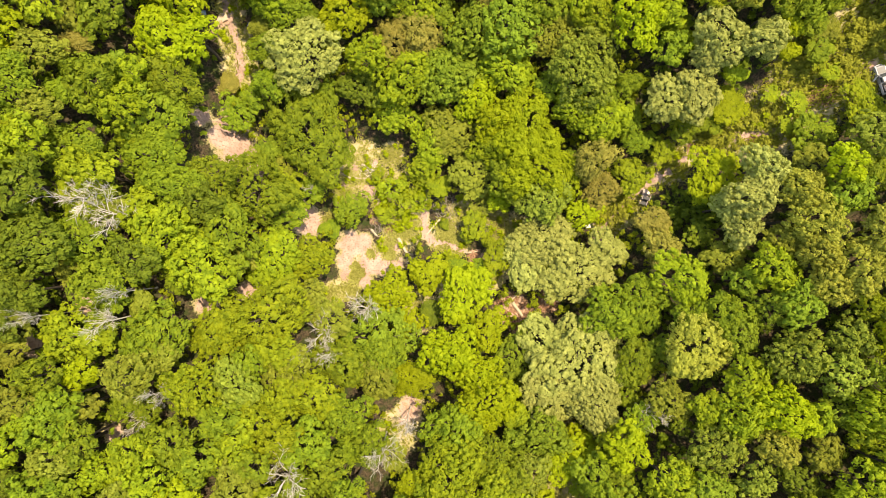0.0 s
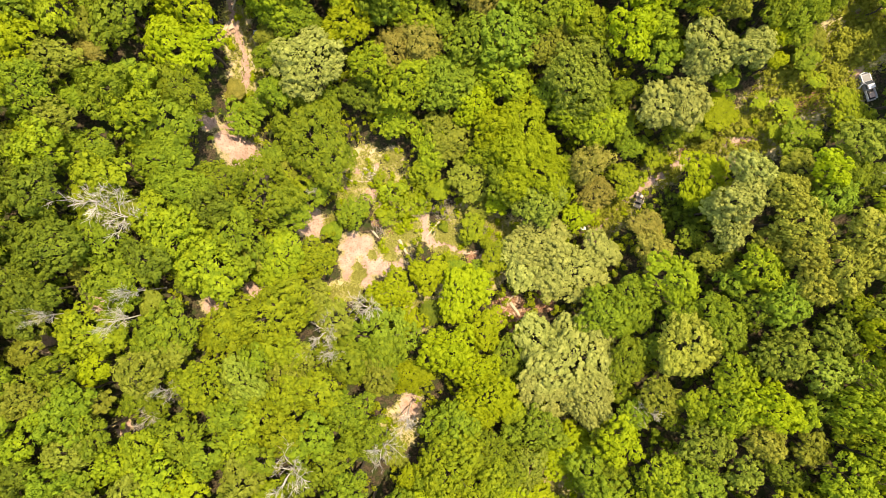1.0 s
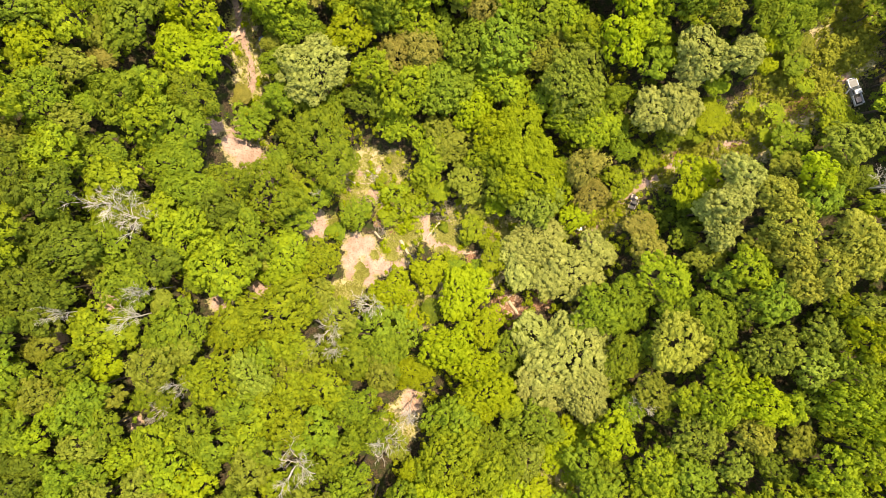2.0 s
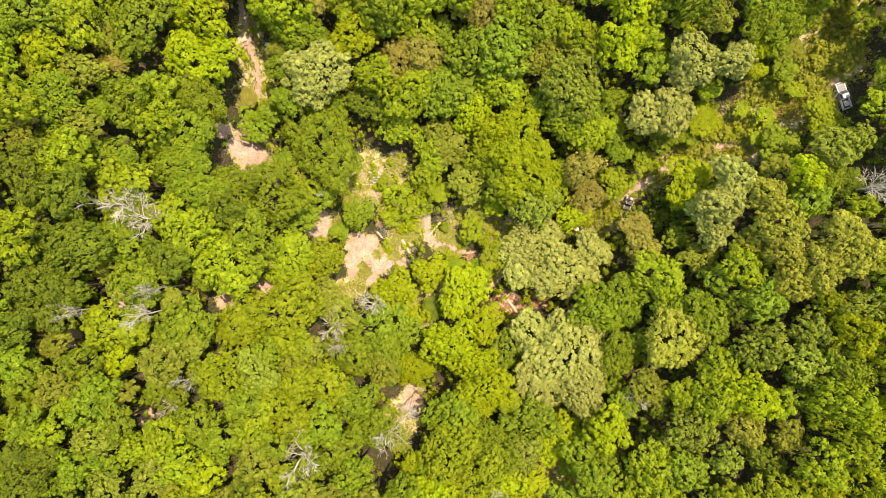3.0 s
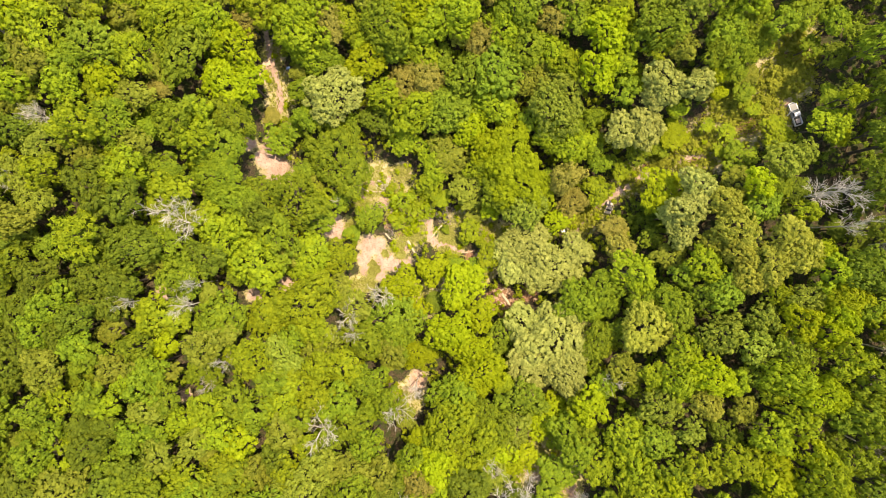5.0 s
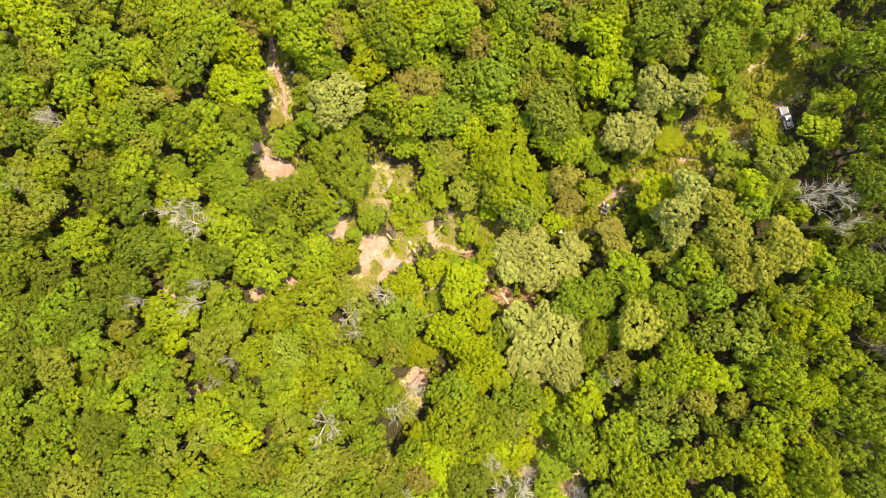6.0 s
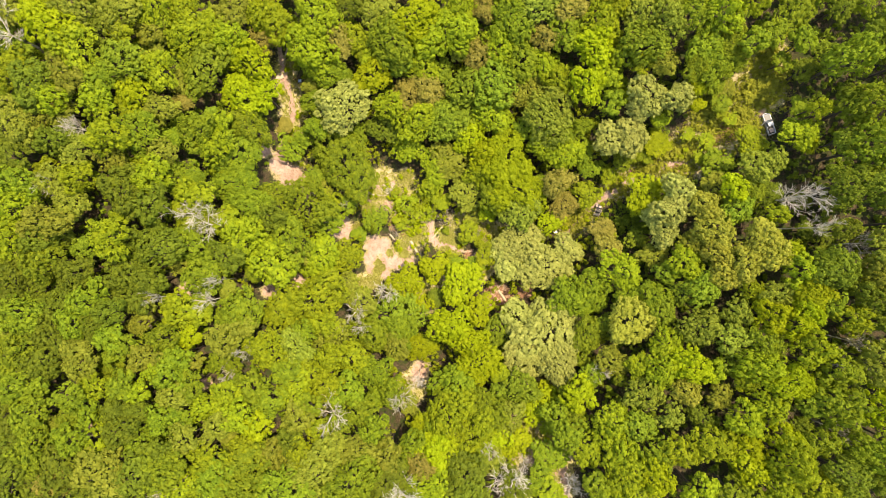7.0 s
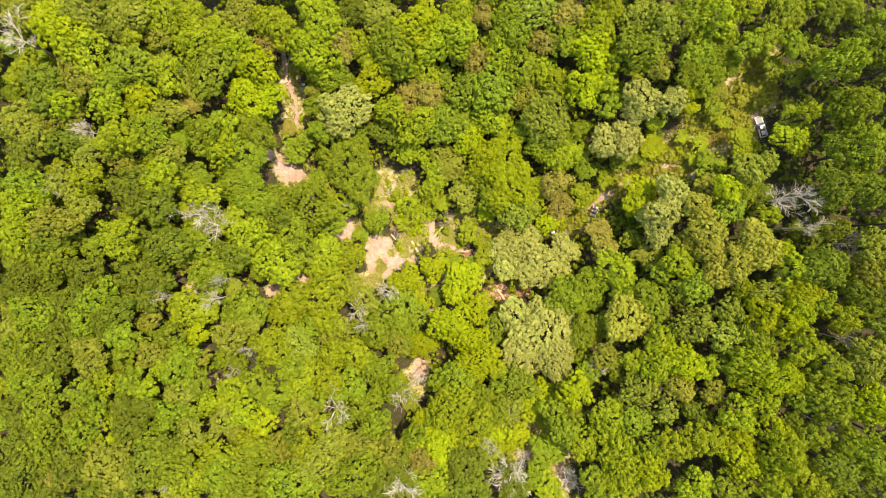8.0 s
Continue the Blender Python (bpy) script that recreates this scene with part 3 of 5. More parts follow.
plant("olive", -56.8, 19.0, 3.5, 14.8)
plant("bright", -60.6, 16.2, 3.4, 11.7)
plant("bright", -58.1, 14.9, 4.0, 17.1)
plant("oak", -53.6, 14.6, 4.6, 13.4)
plant("oak", -45.1, 14.5, 4.9, 12.3)
plant("ash", -37.6, 11.0, 4.8, 14.7)
plant("bright", -51.4, 11.0, 4.1, 14.7)
plant("ash", -42.6, 9.1, 4.6, 14.6)
plant("dark", -57.4, 8.8, 4.1, 18.2)
plant("bright", -53.6, 7.4, 3.6, 11.0)
plant("dead", -51.1, 7.3, 3.3, 17.5)
plant("dark", -37.8, 6.6, 3.8, 17.3)
plant("bright", -46.2, 5.7, 3.8, 12.2)
plant("olive", -50.4, 5.5, 3.9, 11.0)
plant("dead", -48.4, 5.1, 3.4, 17.0)
plant("bright", -42.2, 2.7, 2.8, 10.5)
plant("bright", -43.0, 1.7, 4.9, 15.6)
plant("green", -53.2, 1.2, 4.9, 11.5)
plant("dark", -56.8, 1.1, 4.8, 16.5)
plant("dark", -44.9, -2.3, 3.6, 15.5)
plant("bright", -37.6, -3.2, 5.6, 15.5)
plant("dark", -62.1, -4.4, 4.8, 16.3)
plant("green", -50.3, -4.4, 3.9, 14.0)
plant("dark", -58.9, -5.8, 3.5, 14.6)
plant("dead", -47.4, -6.4, 1.9, 18.0)
plant("green", -49.6, -7.7, 2.5, 10.0)
plant("dark", -62.2, -8.8, 3.7, 13.8)
plant("dead", -57.5, -9.8, 1.2, 17.0)
plant("olive", -60.2, -10.4, 3.1, 12.1)
plant("dead", -48.5, -10.5, 2.2, 18.0)
plant("green", -51.2, -11.5, 2.5, 10.0)
plant("bright", -53.8, -12.6, 5.2, 11.8)
plant("green", -42.8, -13.5, 5.3, 14.3)
plant("olive", -42.0, -16.2, 2.8, 14.0)
plant("olive", -45.4, -17.5, 3.8, 16.8)
plant("green", -56.3, -17.5, 3.4, 15.4)
plant("vivid", -51.7, -18.1, 2.5, 12.8)
plant("bright", -37.7, -21.1, 4.2, 15.8)
plant("dead", -41.3, -21.2, 1.7, 18.0)
plant("green", -53.3, -21.2, 2.9, 15.8)
plant("olive", -59.7, -21.2, 3.4, 15.5)
plant("olive", -52.0, -23.2, 2.8, 12.2)
plant("green", -48.0, -23.7, 2.2, 9.0)
plant("bright", -57.3, -23.9, 2.2, 15.4)
plant("green", -54.1, -24.9, 3.4, 16.6)
plant("dead", -45.3, -25.6, 1.8, 12.0)
plant("green", -51.2, -26.9, 2.9, 14.8)
plant("bright", -60.1, -27.7, 2.6, 14.6)
plant("green", -40.6, -28.4, 3.9, 13.7)
plant("olive", -53.3, -29.0, 3.2, 15.5)
plant("bright", -44.0, -29.9, 3.0, 14.8)
plant("dark", -59.8, -31.5, 2.8, 14.4)
plant("bright", -49.0, -31.6, 3.1, 12.4)
plant("green", -54.9, -32.1, 3.1, 16.2)
plant("bright", -41.1, -34.3, 3.5, 16.3)
plant("dark", -62.4, -34.3, 3.3, 16.4)
plant("green", -53.0, -34.4, 2.9, 13.0)
plant("vivid", -37.5, -35.7, 3.0, 15.2)
plant("olive", -45.2, -35.9, 3.2, 16.0)
plant("green", -60.4, -37.3, 3.2, 13.0)
plant("olive", -50.6, -37.3, 3.2, 15.7)
plant("dark", -55.4, -38.8, 2.8, 15.4)
plant("bright", -47.3, -40.5, 3.4, 14.9)
plant("green", -52.6, -40.7, 2.8, 15.7)
plant("bright", -40.8, -40.9, 4.0, 13.2)
plant("dark", -60.0, -42.6, 5.4, 15.6)
plant("green", -55.0, -43.0, 5.4, 15.6)
plant("green", -40.3, -43.8, 5.2, 13.2)
plant("green", -44.8, -45.1, 5.1, 14.9)
plant("green", -41.6, -46.8, 5.1, 14.9)
plant("bright", -51.0, -46.8, 4.5, 14.2)
plant("dead", -53.7, -47.0, 2.5, 15.5)
plant("olive", -54.9, -49.0, 2.1, 11.0)
plant("dark", -21.1, 54.0, 3.7, 12.5)
plant("olive", -15.2, 53.2, 4.6, 13.5)
plant("bright", -28.4, 51.2, 6.2, 15.6)
plant("bright", -36.9, 47.8, 3.5, 14.0)
plant("bright", -20.2, 47.4, 3.8, 12.7)
plant("brown", -24.1, 46.3, 3.6, 13.2)
plant("bright", -29.2, 43.9, 5.7, 16.6)
plant("ash", -27.2, 39.9, 4.1, 13.2)
plant("vivid", -16.6, 39.5, 5.3, 13.6)
plant("ash", -30.1, 33.3, 2.8, 12.4)
plant("bright", -12.7, 32.6, 4.2, 14.3)
plant("silver", -23.8, 32.3, 6.2, 16.7)
plant("dark", -14.8, 29.5, 4.3, 9.0)
plant("ash", -29.5, 28.3, 2.5, 12.4)
plant("green", -33.4, 26.4, 2.3, 7.0)
plant("green", -36.5, 23.9, 3.4, 5.0)
plant("oak", -23.1, 20.5, 8.2, 14.4)
plant("dead", -23.5, 10.8, 1.0, 11.0)
plant("green", -24.5, 10.5, 2.9, 8.0)
plant("bright", -28.4, 10.4, 3.9, 10.3)
plant("ash", -31.8, 9.7, 6.4, 14.5)
plant("green", -17.0, 7.6, 3.3, 7.0)
plant("green", -27.5, 5.7, 3.0, 9.4)
plant("green", -21.2, 3.8, 1.7, 3.0)
plant("green", -34.3, 3.0, 5.6, 16.3)
plant("bright", -29.0, -1.7, 5.4, 10.9)
plant("bright", -23.9, -2.3, 4.3, 10.0)
plant("olive", -24.8, -9.4, 4.6, 11.9)
plant("dead", -13.2, -10.2, 3.0, 16.0)
plant("bright", -29.3, -11.1, 6.3, 15.9)
plant("olive", -19.4, -11.7, 4.0, 13.2)
plant("bright", -36.2, -13.0, 5.0, 11.5)
plant("dead", -20.0, -14.6, 2.4, 18.0)
plant("bright", -26.0, -16.2, 2.9, 15.5)
plant("dead", -23.2, -17.3, 1.1, 17.0)
plant("dead", -18.9, -17.4, 2.0, 17.0)
plant("green", -30.4, -18.0, 3.2, 12.4)
plant("olive", -25.3, -19.0, 4.4, 13.5)
plant("green", -17.0, -19.7, 4.8, 13.0)
plant("pale", -32.6, -20.9, 4.5, 13.9)
plant("bright", -25.4, -23.6, 3.4, 15.5)
plant("bright", -20.7, -24.5, 5.0, 13.6)
plant("green", -33.3, -26.0, 3.0, 15.2)
plant("bright", -28.3, -26.5, 3.1, 13.6)
plant("green", -16.1, -27.9, 4.2, 14.5)
plant("bright", -30.7, -29.1, 3.7, 14.7)
plant("bright", -25.6, -29.8, 3.5, 14.5)
plant("green", -36.4, -31.1, 4.1, 14.4)
plant("green", -21.3, -31.3, 4.0, 14.2)
plant("green", -28.2, -32.8, 2.8, 15.4)
plant("dead", -24.2, -34.7, 3.4, 18.5)
plant("olive", -31.2, -34.8, 3.6, 14.6)
plant("green", -17.8, -35.7, 3.9, 13.7)
plant("cool", -22.3, -36.6, 3.1, 12.5)
plant("bright", -26.4, -37.8, 2.8, 14.5)
plant("green", -14.2, -38.5, 3.7, 16.6)
plant("dark", -32.1, -38.5, 3.1, 14.4)
plant("bright", -29.7, -41.2, 3.3, 14.9)
plant("olive", -23.4, -41.5, 4.1, 13.6)
plant("olive", -36.0, -41.6, 3.1, 12.5)
plant("olive", -18.1, -42.4, 3.9, 15.4)
plant("olive", -26.4, -45.0, 6.2, 16.3)
plant("green", -32.9, -47.8, 5.6, 15.6)
plant("green", -19.6, -47.8, 5.7, 15.6)
plant("dark", -13.0, -48.6, 5.4, 13.0)
plant("bright", 3.5, 54.1, 4.3, 13.2)
plant("brown", 8.4, 53.8, 2.8, 11.8)
plant("vivid", -6.7, 51.0, 6.0, 15.3)
plant("bright", -1.6, 49.4, 4.4, 11.7)
plant("bright", 0.6, 48.8, 6.3, 15.9)
plant("green", -12.4, 46.6, 6.1, 15.9)
plant("olive", 5.3, 46.3, 3.7, 11.3)
plant("bright", 11.6, 45.1, 4.4, 15.4)
plant("brown", 8.2, 43.8, 3.9, 13.1)
plant("cool", -10.9, 43.2, 3.7, 12.4)
plant("bright", -4.9, 42.5, 4.4, 12.1)
plant("cool", 11.0, 37.8, 5.6, 15.8)
plant("brown", -3.9, 37.8, 4.0, 11.6)
plant("cool", 5.4, 37.5, 5.1, 13.5)
plant("brown", -8.9, 35.2, 4.0, 11.6)
plant("bright", 11.2, 32.0, 5.1, 12.5)
plant("cool", 2.0, 31.2, 5.4, 12.6)
plant("bright", -5.7, 30.3, 5.1, 14.6)
plant("cool", -0.3, 29.9, 4.8, 12.8)
plant("vivid", 5.8, 27.3, 4.3, 11.9)
plant("bright", -9.2, 25.1, 4.2, 8.0)
plant("vivid", 9.4, 22.3, 4.3, 14.1)
plant("olive", 0.9, 21.6, 4.7, 10.0)
plant("bright", -1.7, 19.8, 4.5, 9.0)
plant("bright", 8.7, 17.9, 4.3, 11.5)
plant("bright", -3.2, 16.1, 3.1, 7.0)
plant("olive", 6.3, 14.6, 5.2, 9.0)
plant("sapling", -12.4, 14.5, 1.3, 2.5)
plant("sapling", -2.8, 13.1, 2.0, 4.5)
plant("sapling", -6.2, 12.5, 2.6, 4.0)
plant("green", 11.5, 12.5, 4.0, 13.8)
plant("bright", -0.6, 11.9, 1.9, 4.5)
plant("sapling", -10.0, 11.6, 2.8, 4.5)
plant("sapling", -4.4, 9.0, 2.1, 3.5)
plant("vivid", 10.1, 8.8, 2.1, 7.0)
plant("sapling", -8.2, 8.3, 2.6, 4.0)
plant("olive", 7.5, 8.1, 2.3, 5.0)
plant("sapling", -11.1, 6.5, 1.8, 3.0)
plant("green", 0.2, 4.9, 0.9, 1.6)
plant("bright", 5.8, 4.8, 2.6, 5.0)
plant("sapling", 6.9, 3.5, 2.3, 4.5)
plant("green", 4.8, 2.3, 1.2, 3.0)
plant("bright", 8.4, 1.6, 1.2, 3.0)
plant("bright", 10.3, -1.5, 3.0, 7.0)
plant("sapling", 1.8, -2.3, 1.8, 4.0)
plant("green", 2.4, -3.1, 1.6, 4.0)
plant("vivid", -2.8, -4.2, 3.8, 8.0)
plant("vivid", 4.1, -4.4, 1.7, 4.0)
plant("green", 7.2, -4.8, 2.9, 5.0)
plant("vivid", -9.4, -8.4, 4.5, 11.0)
plant("vivid", 3.8, -8.8, 5.5, 11.0)
plant("dark", -2.5, -12.0, 2.0, 5.0)
plant("vivid", -6.0, -13.1, 3.2, 9.0)
plant("vivid", 7.9, -14.3, 3.7, 11.0)
plant("cool", -12.0, -16.4, 7.0, 12.2)
plant("vivid", 1.0, -17.7, 4.9, 17.1)
plant("green", -10.3, -19.2, 4.6, 13.5)
plant("vivid", 5.5, -21.8, 4.5, 13.8)
plant("lime", -6.0, -23.0, 3.6, 9.0)
plant("olive", -10.9, -23.3, 3.3, 14.3)
plant("vivid", 8.4, -26.6, 5.9, 15.5)
plant("dead", -6.1, -29.7, 2.0, 16.0)
plant("green", 2.9, -30.6, 5.4, 16.0)
plant("green", -11.9, -31.6, 3.2, 15.0)
plant("dead", -10.3, -33.4, 2.6, 19.0)
plant("olive", -8.7, -35.1, 3.2, 8.0)
plant("bright", 1.6, -36.4, 6.2, 16.8)
plant("green", 8.4, -37.0, 5.9, 15.1)
plant("lime", -5.6, -40.7, 2.9, 8.0)
plant("green", -7.5, -41.8, 3.2, 14.2)
plant("bright", 6.5, -41.9, 6.4, 14.8)
plant("vivid", 10.9, -42.6, 4.1, 11.2)
plant("olive", -12.0, -43.2, 3.9, 16.5)
plant("vivid", -2.2, -44.7, 3.9, 14.5)
plant("vivid", -2.3, -44.8, 4.9, 13.1)
plant("dead", 9.6, -45.6, 2.4, 14.0)
plant("bright", 1.5, -46.4, 4.0, 11.6)
plant("brown", -5.5, -47.6, 3.3, 12.3)
plant("olive", 10.8, -48.3, 3.8, 9.0)
plant("dark", 3.9, -49.1, 5.6, 14.9)
plant("dead", -9.3, -50.1, 4.2, 16.5)
plant("bright", -3.6, -50.6, 4.4, 13.5)
plant("green", -9.1, -52.1, 3.7, 12.0)
plant("dark", -0.4, -53.6, 2.8, 11.5)
plant("dark", 5.4, -53.7, 4.8, 13.9)
plant("pale", 21.2, 53.4, 4.8, 13.9)
plant("bright", 36.6, 53.3, 4.2, 13.2)
plant("brown", 28.2, 52.6, 3.8, 13.2)
plant("green", 14.6, 51.1, 5.7, 14.9)
plant("bright", 34.0, 49.8, 4.8, 13.9)
plant("green", 27.2, 48.2, 4.0, 12.9)
plant("brown", 23.1, 47.3, 3.2, 11.9)
plant("vivid", 32.9, 43.4, 5.0, 16.0)
plant("green", 17.6, 43.1, 5.2, 13.2)
plant("bright", 22.7, 42.3, 3.5, 11.4)
plant("bright", 25.5, 38.8, 3.5, 12.8)
plant("bright", 35.7, 38.6, 3.0, 13.6)
plant("vivid", 31.0, 36.3, 4.1, 16.9)
plant("olive", 17.8, 35.9, 4.2, 12.3)
plant("leafy", 26.0, 33.0, 4.7, 13.9)
plant("green", 37.0, 32.9, 3.0, 13.3)
plant("leafy", 22.5, 29.5, 5.9, 16.7)
plant("green", 18.8, 28.2, 3.0, 10.6)
plant("silver", 37.3, 25.2, 3.8, 13.0)
plant("bright", 23.4, 23.9, 4.2, 12.3)
plant("bright", 28.6, 22.4, 4.8, 12.4)
plant("lime", 14.4, 20.9, 6.3, 16.0)
plant("green", 23.6, 15.6, 3.2, 7.0)
plant("brown", 26.3, 15.5, 3.5, 14.7)
plant("lime", 16.7, 14.7, 6.9, 16.2)
plant("bright", 34.4, 13.0, 3.1, 7.0)
plant("brown", 27.8, 10.4, 3.5, 9.0)
plant("pale", 18.7, 9.7, 5.2, 13.7)
plant("vivid", 25.1, 6.6, 3.3, 9.0)
plant("brown", 37.3, 4.5, 2.9, 8.0)
plant("silver", 18.8, 1.3, 5.8, 10.5)
plant("silver", 29.4, 0.1, 3.7, 9.0)
plant("silver", 15.7, -1.9, 5.0, 9.0)
plant("silver", 23.8, -3.8, 6.7, 10.5)
plant("ash", 34.7, -8.7, 4.4, 13.0)
plant("green", 29.2, -10.9, 5.1, 14.0)
plant("silver", 18.8, -17.4, 5.4, 11.0)
plant("ash", 32.9, -19.3, 4.2, 12.0)
plant("cool", 13.1, -19.3, 4.7, 9.0)
plant("silver", 23.9, -20.2, 7.9, 13.0)
plant("silver", 19.1, -25.6, 5.5, 11.5)
plant("silver", 26.8, -26.4, 5.7, 12.0)
plant("dead", 34.9, -27.9, 2.3, 14.0)
plant("cool", 17.8, -32.4, 4.5, 12.4)
plant("vivid", 30.8, -32.6, 4.0, 15.0)
plant("bright", 29.3, -32.9, 3.6, 11.1)
plant("vivid", 24.0, -34.3, 3.1, 6.0)
plant("vivid", 21.8, -36.9, 4.9, 8.0)
plant("bright", 36.2, -37.7, 5.0, 16.0)
plant("green", 25.4, -37.9, 4.1, 11.9)
plant("leafy", 13.7, -39.0, 4.7, 11.8)
plant("green", 28.9, -39.6, 3.6, 12.0)
plant("sapling", 22.9, -39.7, 1.9, 5.0)
plant("green", 27.1, -41.0, 4.1, 14.5)
plant("sapling", 24.4, -42.4, 1.9, 4.0)
plant("sapling", 17.4, -43.3, 2.4, 5.0)
plant("vivid", 15.1, -44.6, 5.1, 8.0)
plant("bright", 31.9, -44.7, 4.0, 12.0)
plant("sapling", 21.2, -45.8, 2.2, 4.0)
plant("sapling", 15.5, -48.0, 1.9, 4.0)
plant("dead", 18.1, -48.0, 1.8, 10.0)
plant("green", 24.1, -48.1, 3.9, 6.0)
plant("sapling", 25.8, -48.9, 1.9, 3.5)
plant("dead", 14.8, -51.7, 5.1, 14.5)
plant("green", 33.9, -52.2, 4.0, 12.8)
plant("green", 21.1, -53.0, 3.6, 7.0)
plant("dark", 15.7, -53.7, 4.5, 10.0)
plant("dead", 28.7, -54.4, 3.3, 5.0)
plant("bright", 24.0, -55.9, 4.1, 7.0)
plant("pale", 42.4, 50.8, 5.0, 14.2)
plant("green", 51.7, 49.2, 4.1, 16.9)
plant("bright", 56.8, 49.2, 5.0, 18.3)
plant("pale", 47.2, 48.7, 4.4, 17.2)
plant("pine", 60.1, 44.1, 3.6, 13.5)
plant("cool", 43.0, 43.5, 5.0, 17.5)
plant("pine", 55.0, 43.2, 4.1, 15.1)
plant("bright", 38.9, 41.5, 2.5, 14.5)
plant("olive", 47.0, 40.5, 2.9, 15.1)
plant("pine", 61.8, 40.4, 3.2, 11.0)
plant("bright", 43.6, 40.2, 2.7, 14.4)
plant("pine", 57.7, 39.2, 3.4, 13.8)
plant("pine", 52.9, 38.3, 2.6, 15.4)
plant("green", 58.6, 36.5, 2.8, 9.0)
plant("sunny", 54.9, 35.3, 1.7, 11.0)
plant("lime", 40.6, 34.8, 2.4, 9.0)
plant("green", 61.8, 33.8, 2.6, 5.0)
plant("silver", 50.3, 33.5, 3.3, 15.0)
plant("silver", 44.0, 33.4, 4.6, 15.0)
plant("vivid", 55.8, 31.9, 1.6, 8.0)
plant("sapling", 62.5, 31.1, 1.6, 3.5)
plant("silver", 42.5, 30.6, 2.6, 13.0)
plant("bright", 48.7, 29.3, 1.7, 8.0)
plant("sapling", 56.0, 26.4, 1.6, 3.0)
plant("silver", 42.1, 25.6, 4.0, 13.0)
plant("lime", 49.5, 25.0, 3.0, 4.5)
plant("sapling", 60.1, 24.6, 1.9, 3.0)
plant("green", 47.3, 22.2, 2.2, 4.0)
plant("green", 42.2, 21.5, 3.2, 7.0)
plant("sapling", 59.2, 21.2, 1.9, 3.0)
plant("green", 61.7, 19.7, 3.4, 5.0)
plant("green", 37.5, 19.4, 2.1, 4.0)
plant("bright", 39.3, 17.4, 2.1, 5.0)
plant("sunny", 60.7, 13.7, 3.0, 17.0)
plant("olive", 60.2, 13.1, 4.0, 10.0)
plant("vivid", 46.4, 12.8, 4.9, 9.0)
plant("silver", 51.2, 12.5, 3.6, 16.0)
plant("tawny", 55.0, 9.7, 3.3, 17.0)
plant("silver", 49.0, 8.3, 3.9, 17.0)
plant("cool", 62.3, 8.2, 3.8, 15.0)
plant("silver", 46.7, 6.6, 2.6, 14.0)
plant("tawny", 57.5, 4.5, 4.4, 18.0)
plant("silver", 49.2, 3.6, 3.3, 14.0)
plant("cool", 45.0, 2.7, 2.5, 7.0)
plant("olive", 54.8, 1.6, 3.0, 14.0)
plant("brown", 37.9, 0.8, 3.2, 10.0)
plant("tawny", 57.5, -1.0, 3.1, 17.0)
plant("olive", 48.1, -1.6, 3.4, 10.0)
plant("bright", 52.0, -2.6, 3.9, 16.0)
plant("bright", 40.5, -4.5, 5.0, 15.0)
plant("tawny", 59.4, -5.2, 3.1, 17.0)
plant("cool", 50.2, -5.4, 2.6, 12.0)
plant("cool", 56.1, -8.1, 4.0, 17.0)
plant("cool", 52.7, -9.6, 3.4, 15.0)
plant("ash", 46.2, -10.0, 3.7, 15.0)
plant("green", 42.2, -11.2, 3.1, 13.0)
plant("pale", 62.4, -13.4, 3.3, 16.0)
plant("cool", 48.6, -14.2, 3.5, 14.0)
plant("tawny", 41.8, -16.4, 5.4, 16.0)
plant("leafy", 55.3, -17.0, 4.2, 17.0)
plant("leafy", 60.3, -18.2, 3.9, 17.0)
plant("bright", 47.7, -20.1, 4.1, 16.0)
plant("olive", 38.1, -25.1, 3.8, 13.0)
plant("cool", 60.3, -25.1, 3.1, 14.0)
plant("vivid", 53.3, -25.2, 4.6, 18.0)
plant("bright", 47.6, -25.8, 4.3, 17.0)
plant("bright", 43.4, -26.0, 3.0, 14.0)
plant("bright", 57.2, -26.0, 2.6, 16.0)
plant("bright", 62.5, -27.1, 2.6, 16.0)
plant("tawny", 51.4, -30.6, 3.1, 16.0)
plant("olive", 58.4, -31.2, 2.9, 14.0)
plant("leafy", 43.1, -31.6, 4.3, 16.0)
plant("bright", 61.4, -34.9, 4.0, 18.0)
plant("dark", 55.2, -35.8, 3.1, 13.0)
plant("leafy", 48.5, -36.1, 2.9, 15.0)
plant("cool", 42.7, -38.8, 3.8, 15.0)
plant("bright", 56.0, -40.6, 4.1, 17.0)
plant("vivid", 62.3, -41.4, 3.6, 17.0)
plant("bright", 49.6, -41.7, 3.9, 17.0)
plant("green", 45.0, -43.3, 3.7, 16.0)
plant("bright", 38.6, -44.5, 4.1, 14.0)
plant("vivid", 62.3, -44.6, 4.0, 16.9)
plant("vivid", 44.2, -47.6, 4.4, 17.2)
plant("bright", 39.8, -48.5, 5.8, 15.3)
plant("green", 59.8, -50.1, 4.0, 16.9)
plant("bright", 53.0, -50.6, 3.8, 16.5)
plant("bright", 37.6, -53.7, 4.2, 13.2)
plant("green", 79.9, 53.7, 2.4, 11.0)
plant("dark", 83.4, 51.2, 3.3, 11.0)
plant("green", 73.9, 50.6, 4.9, 11.0)
plant("bright", 63.4, 50.4, 3.3, 15.8)
plant("green", 68.1, 44.6, 3.0, 13.0)
plant("green", 63.7, 43.1, 3.0, 15.8)
plant("green", 74.7, 43.1, 2.8, 12.0)
plant("dark", 85.8, 42.5, 3.6, 19.9)
plant("cool", 81.5, 41.3, 3.2, 9.0)
plant("green", 73.1, 40.6, 2.2, 7.0)
plant("dark", 77.1, 38.1, 2.5, 8.0)
plant("green", 80.4, 37.4, 4.9, 21.9)
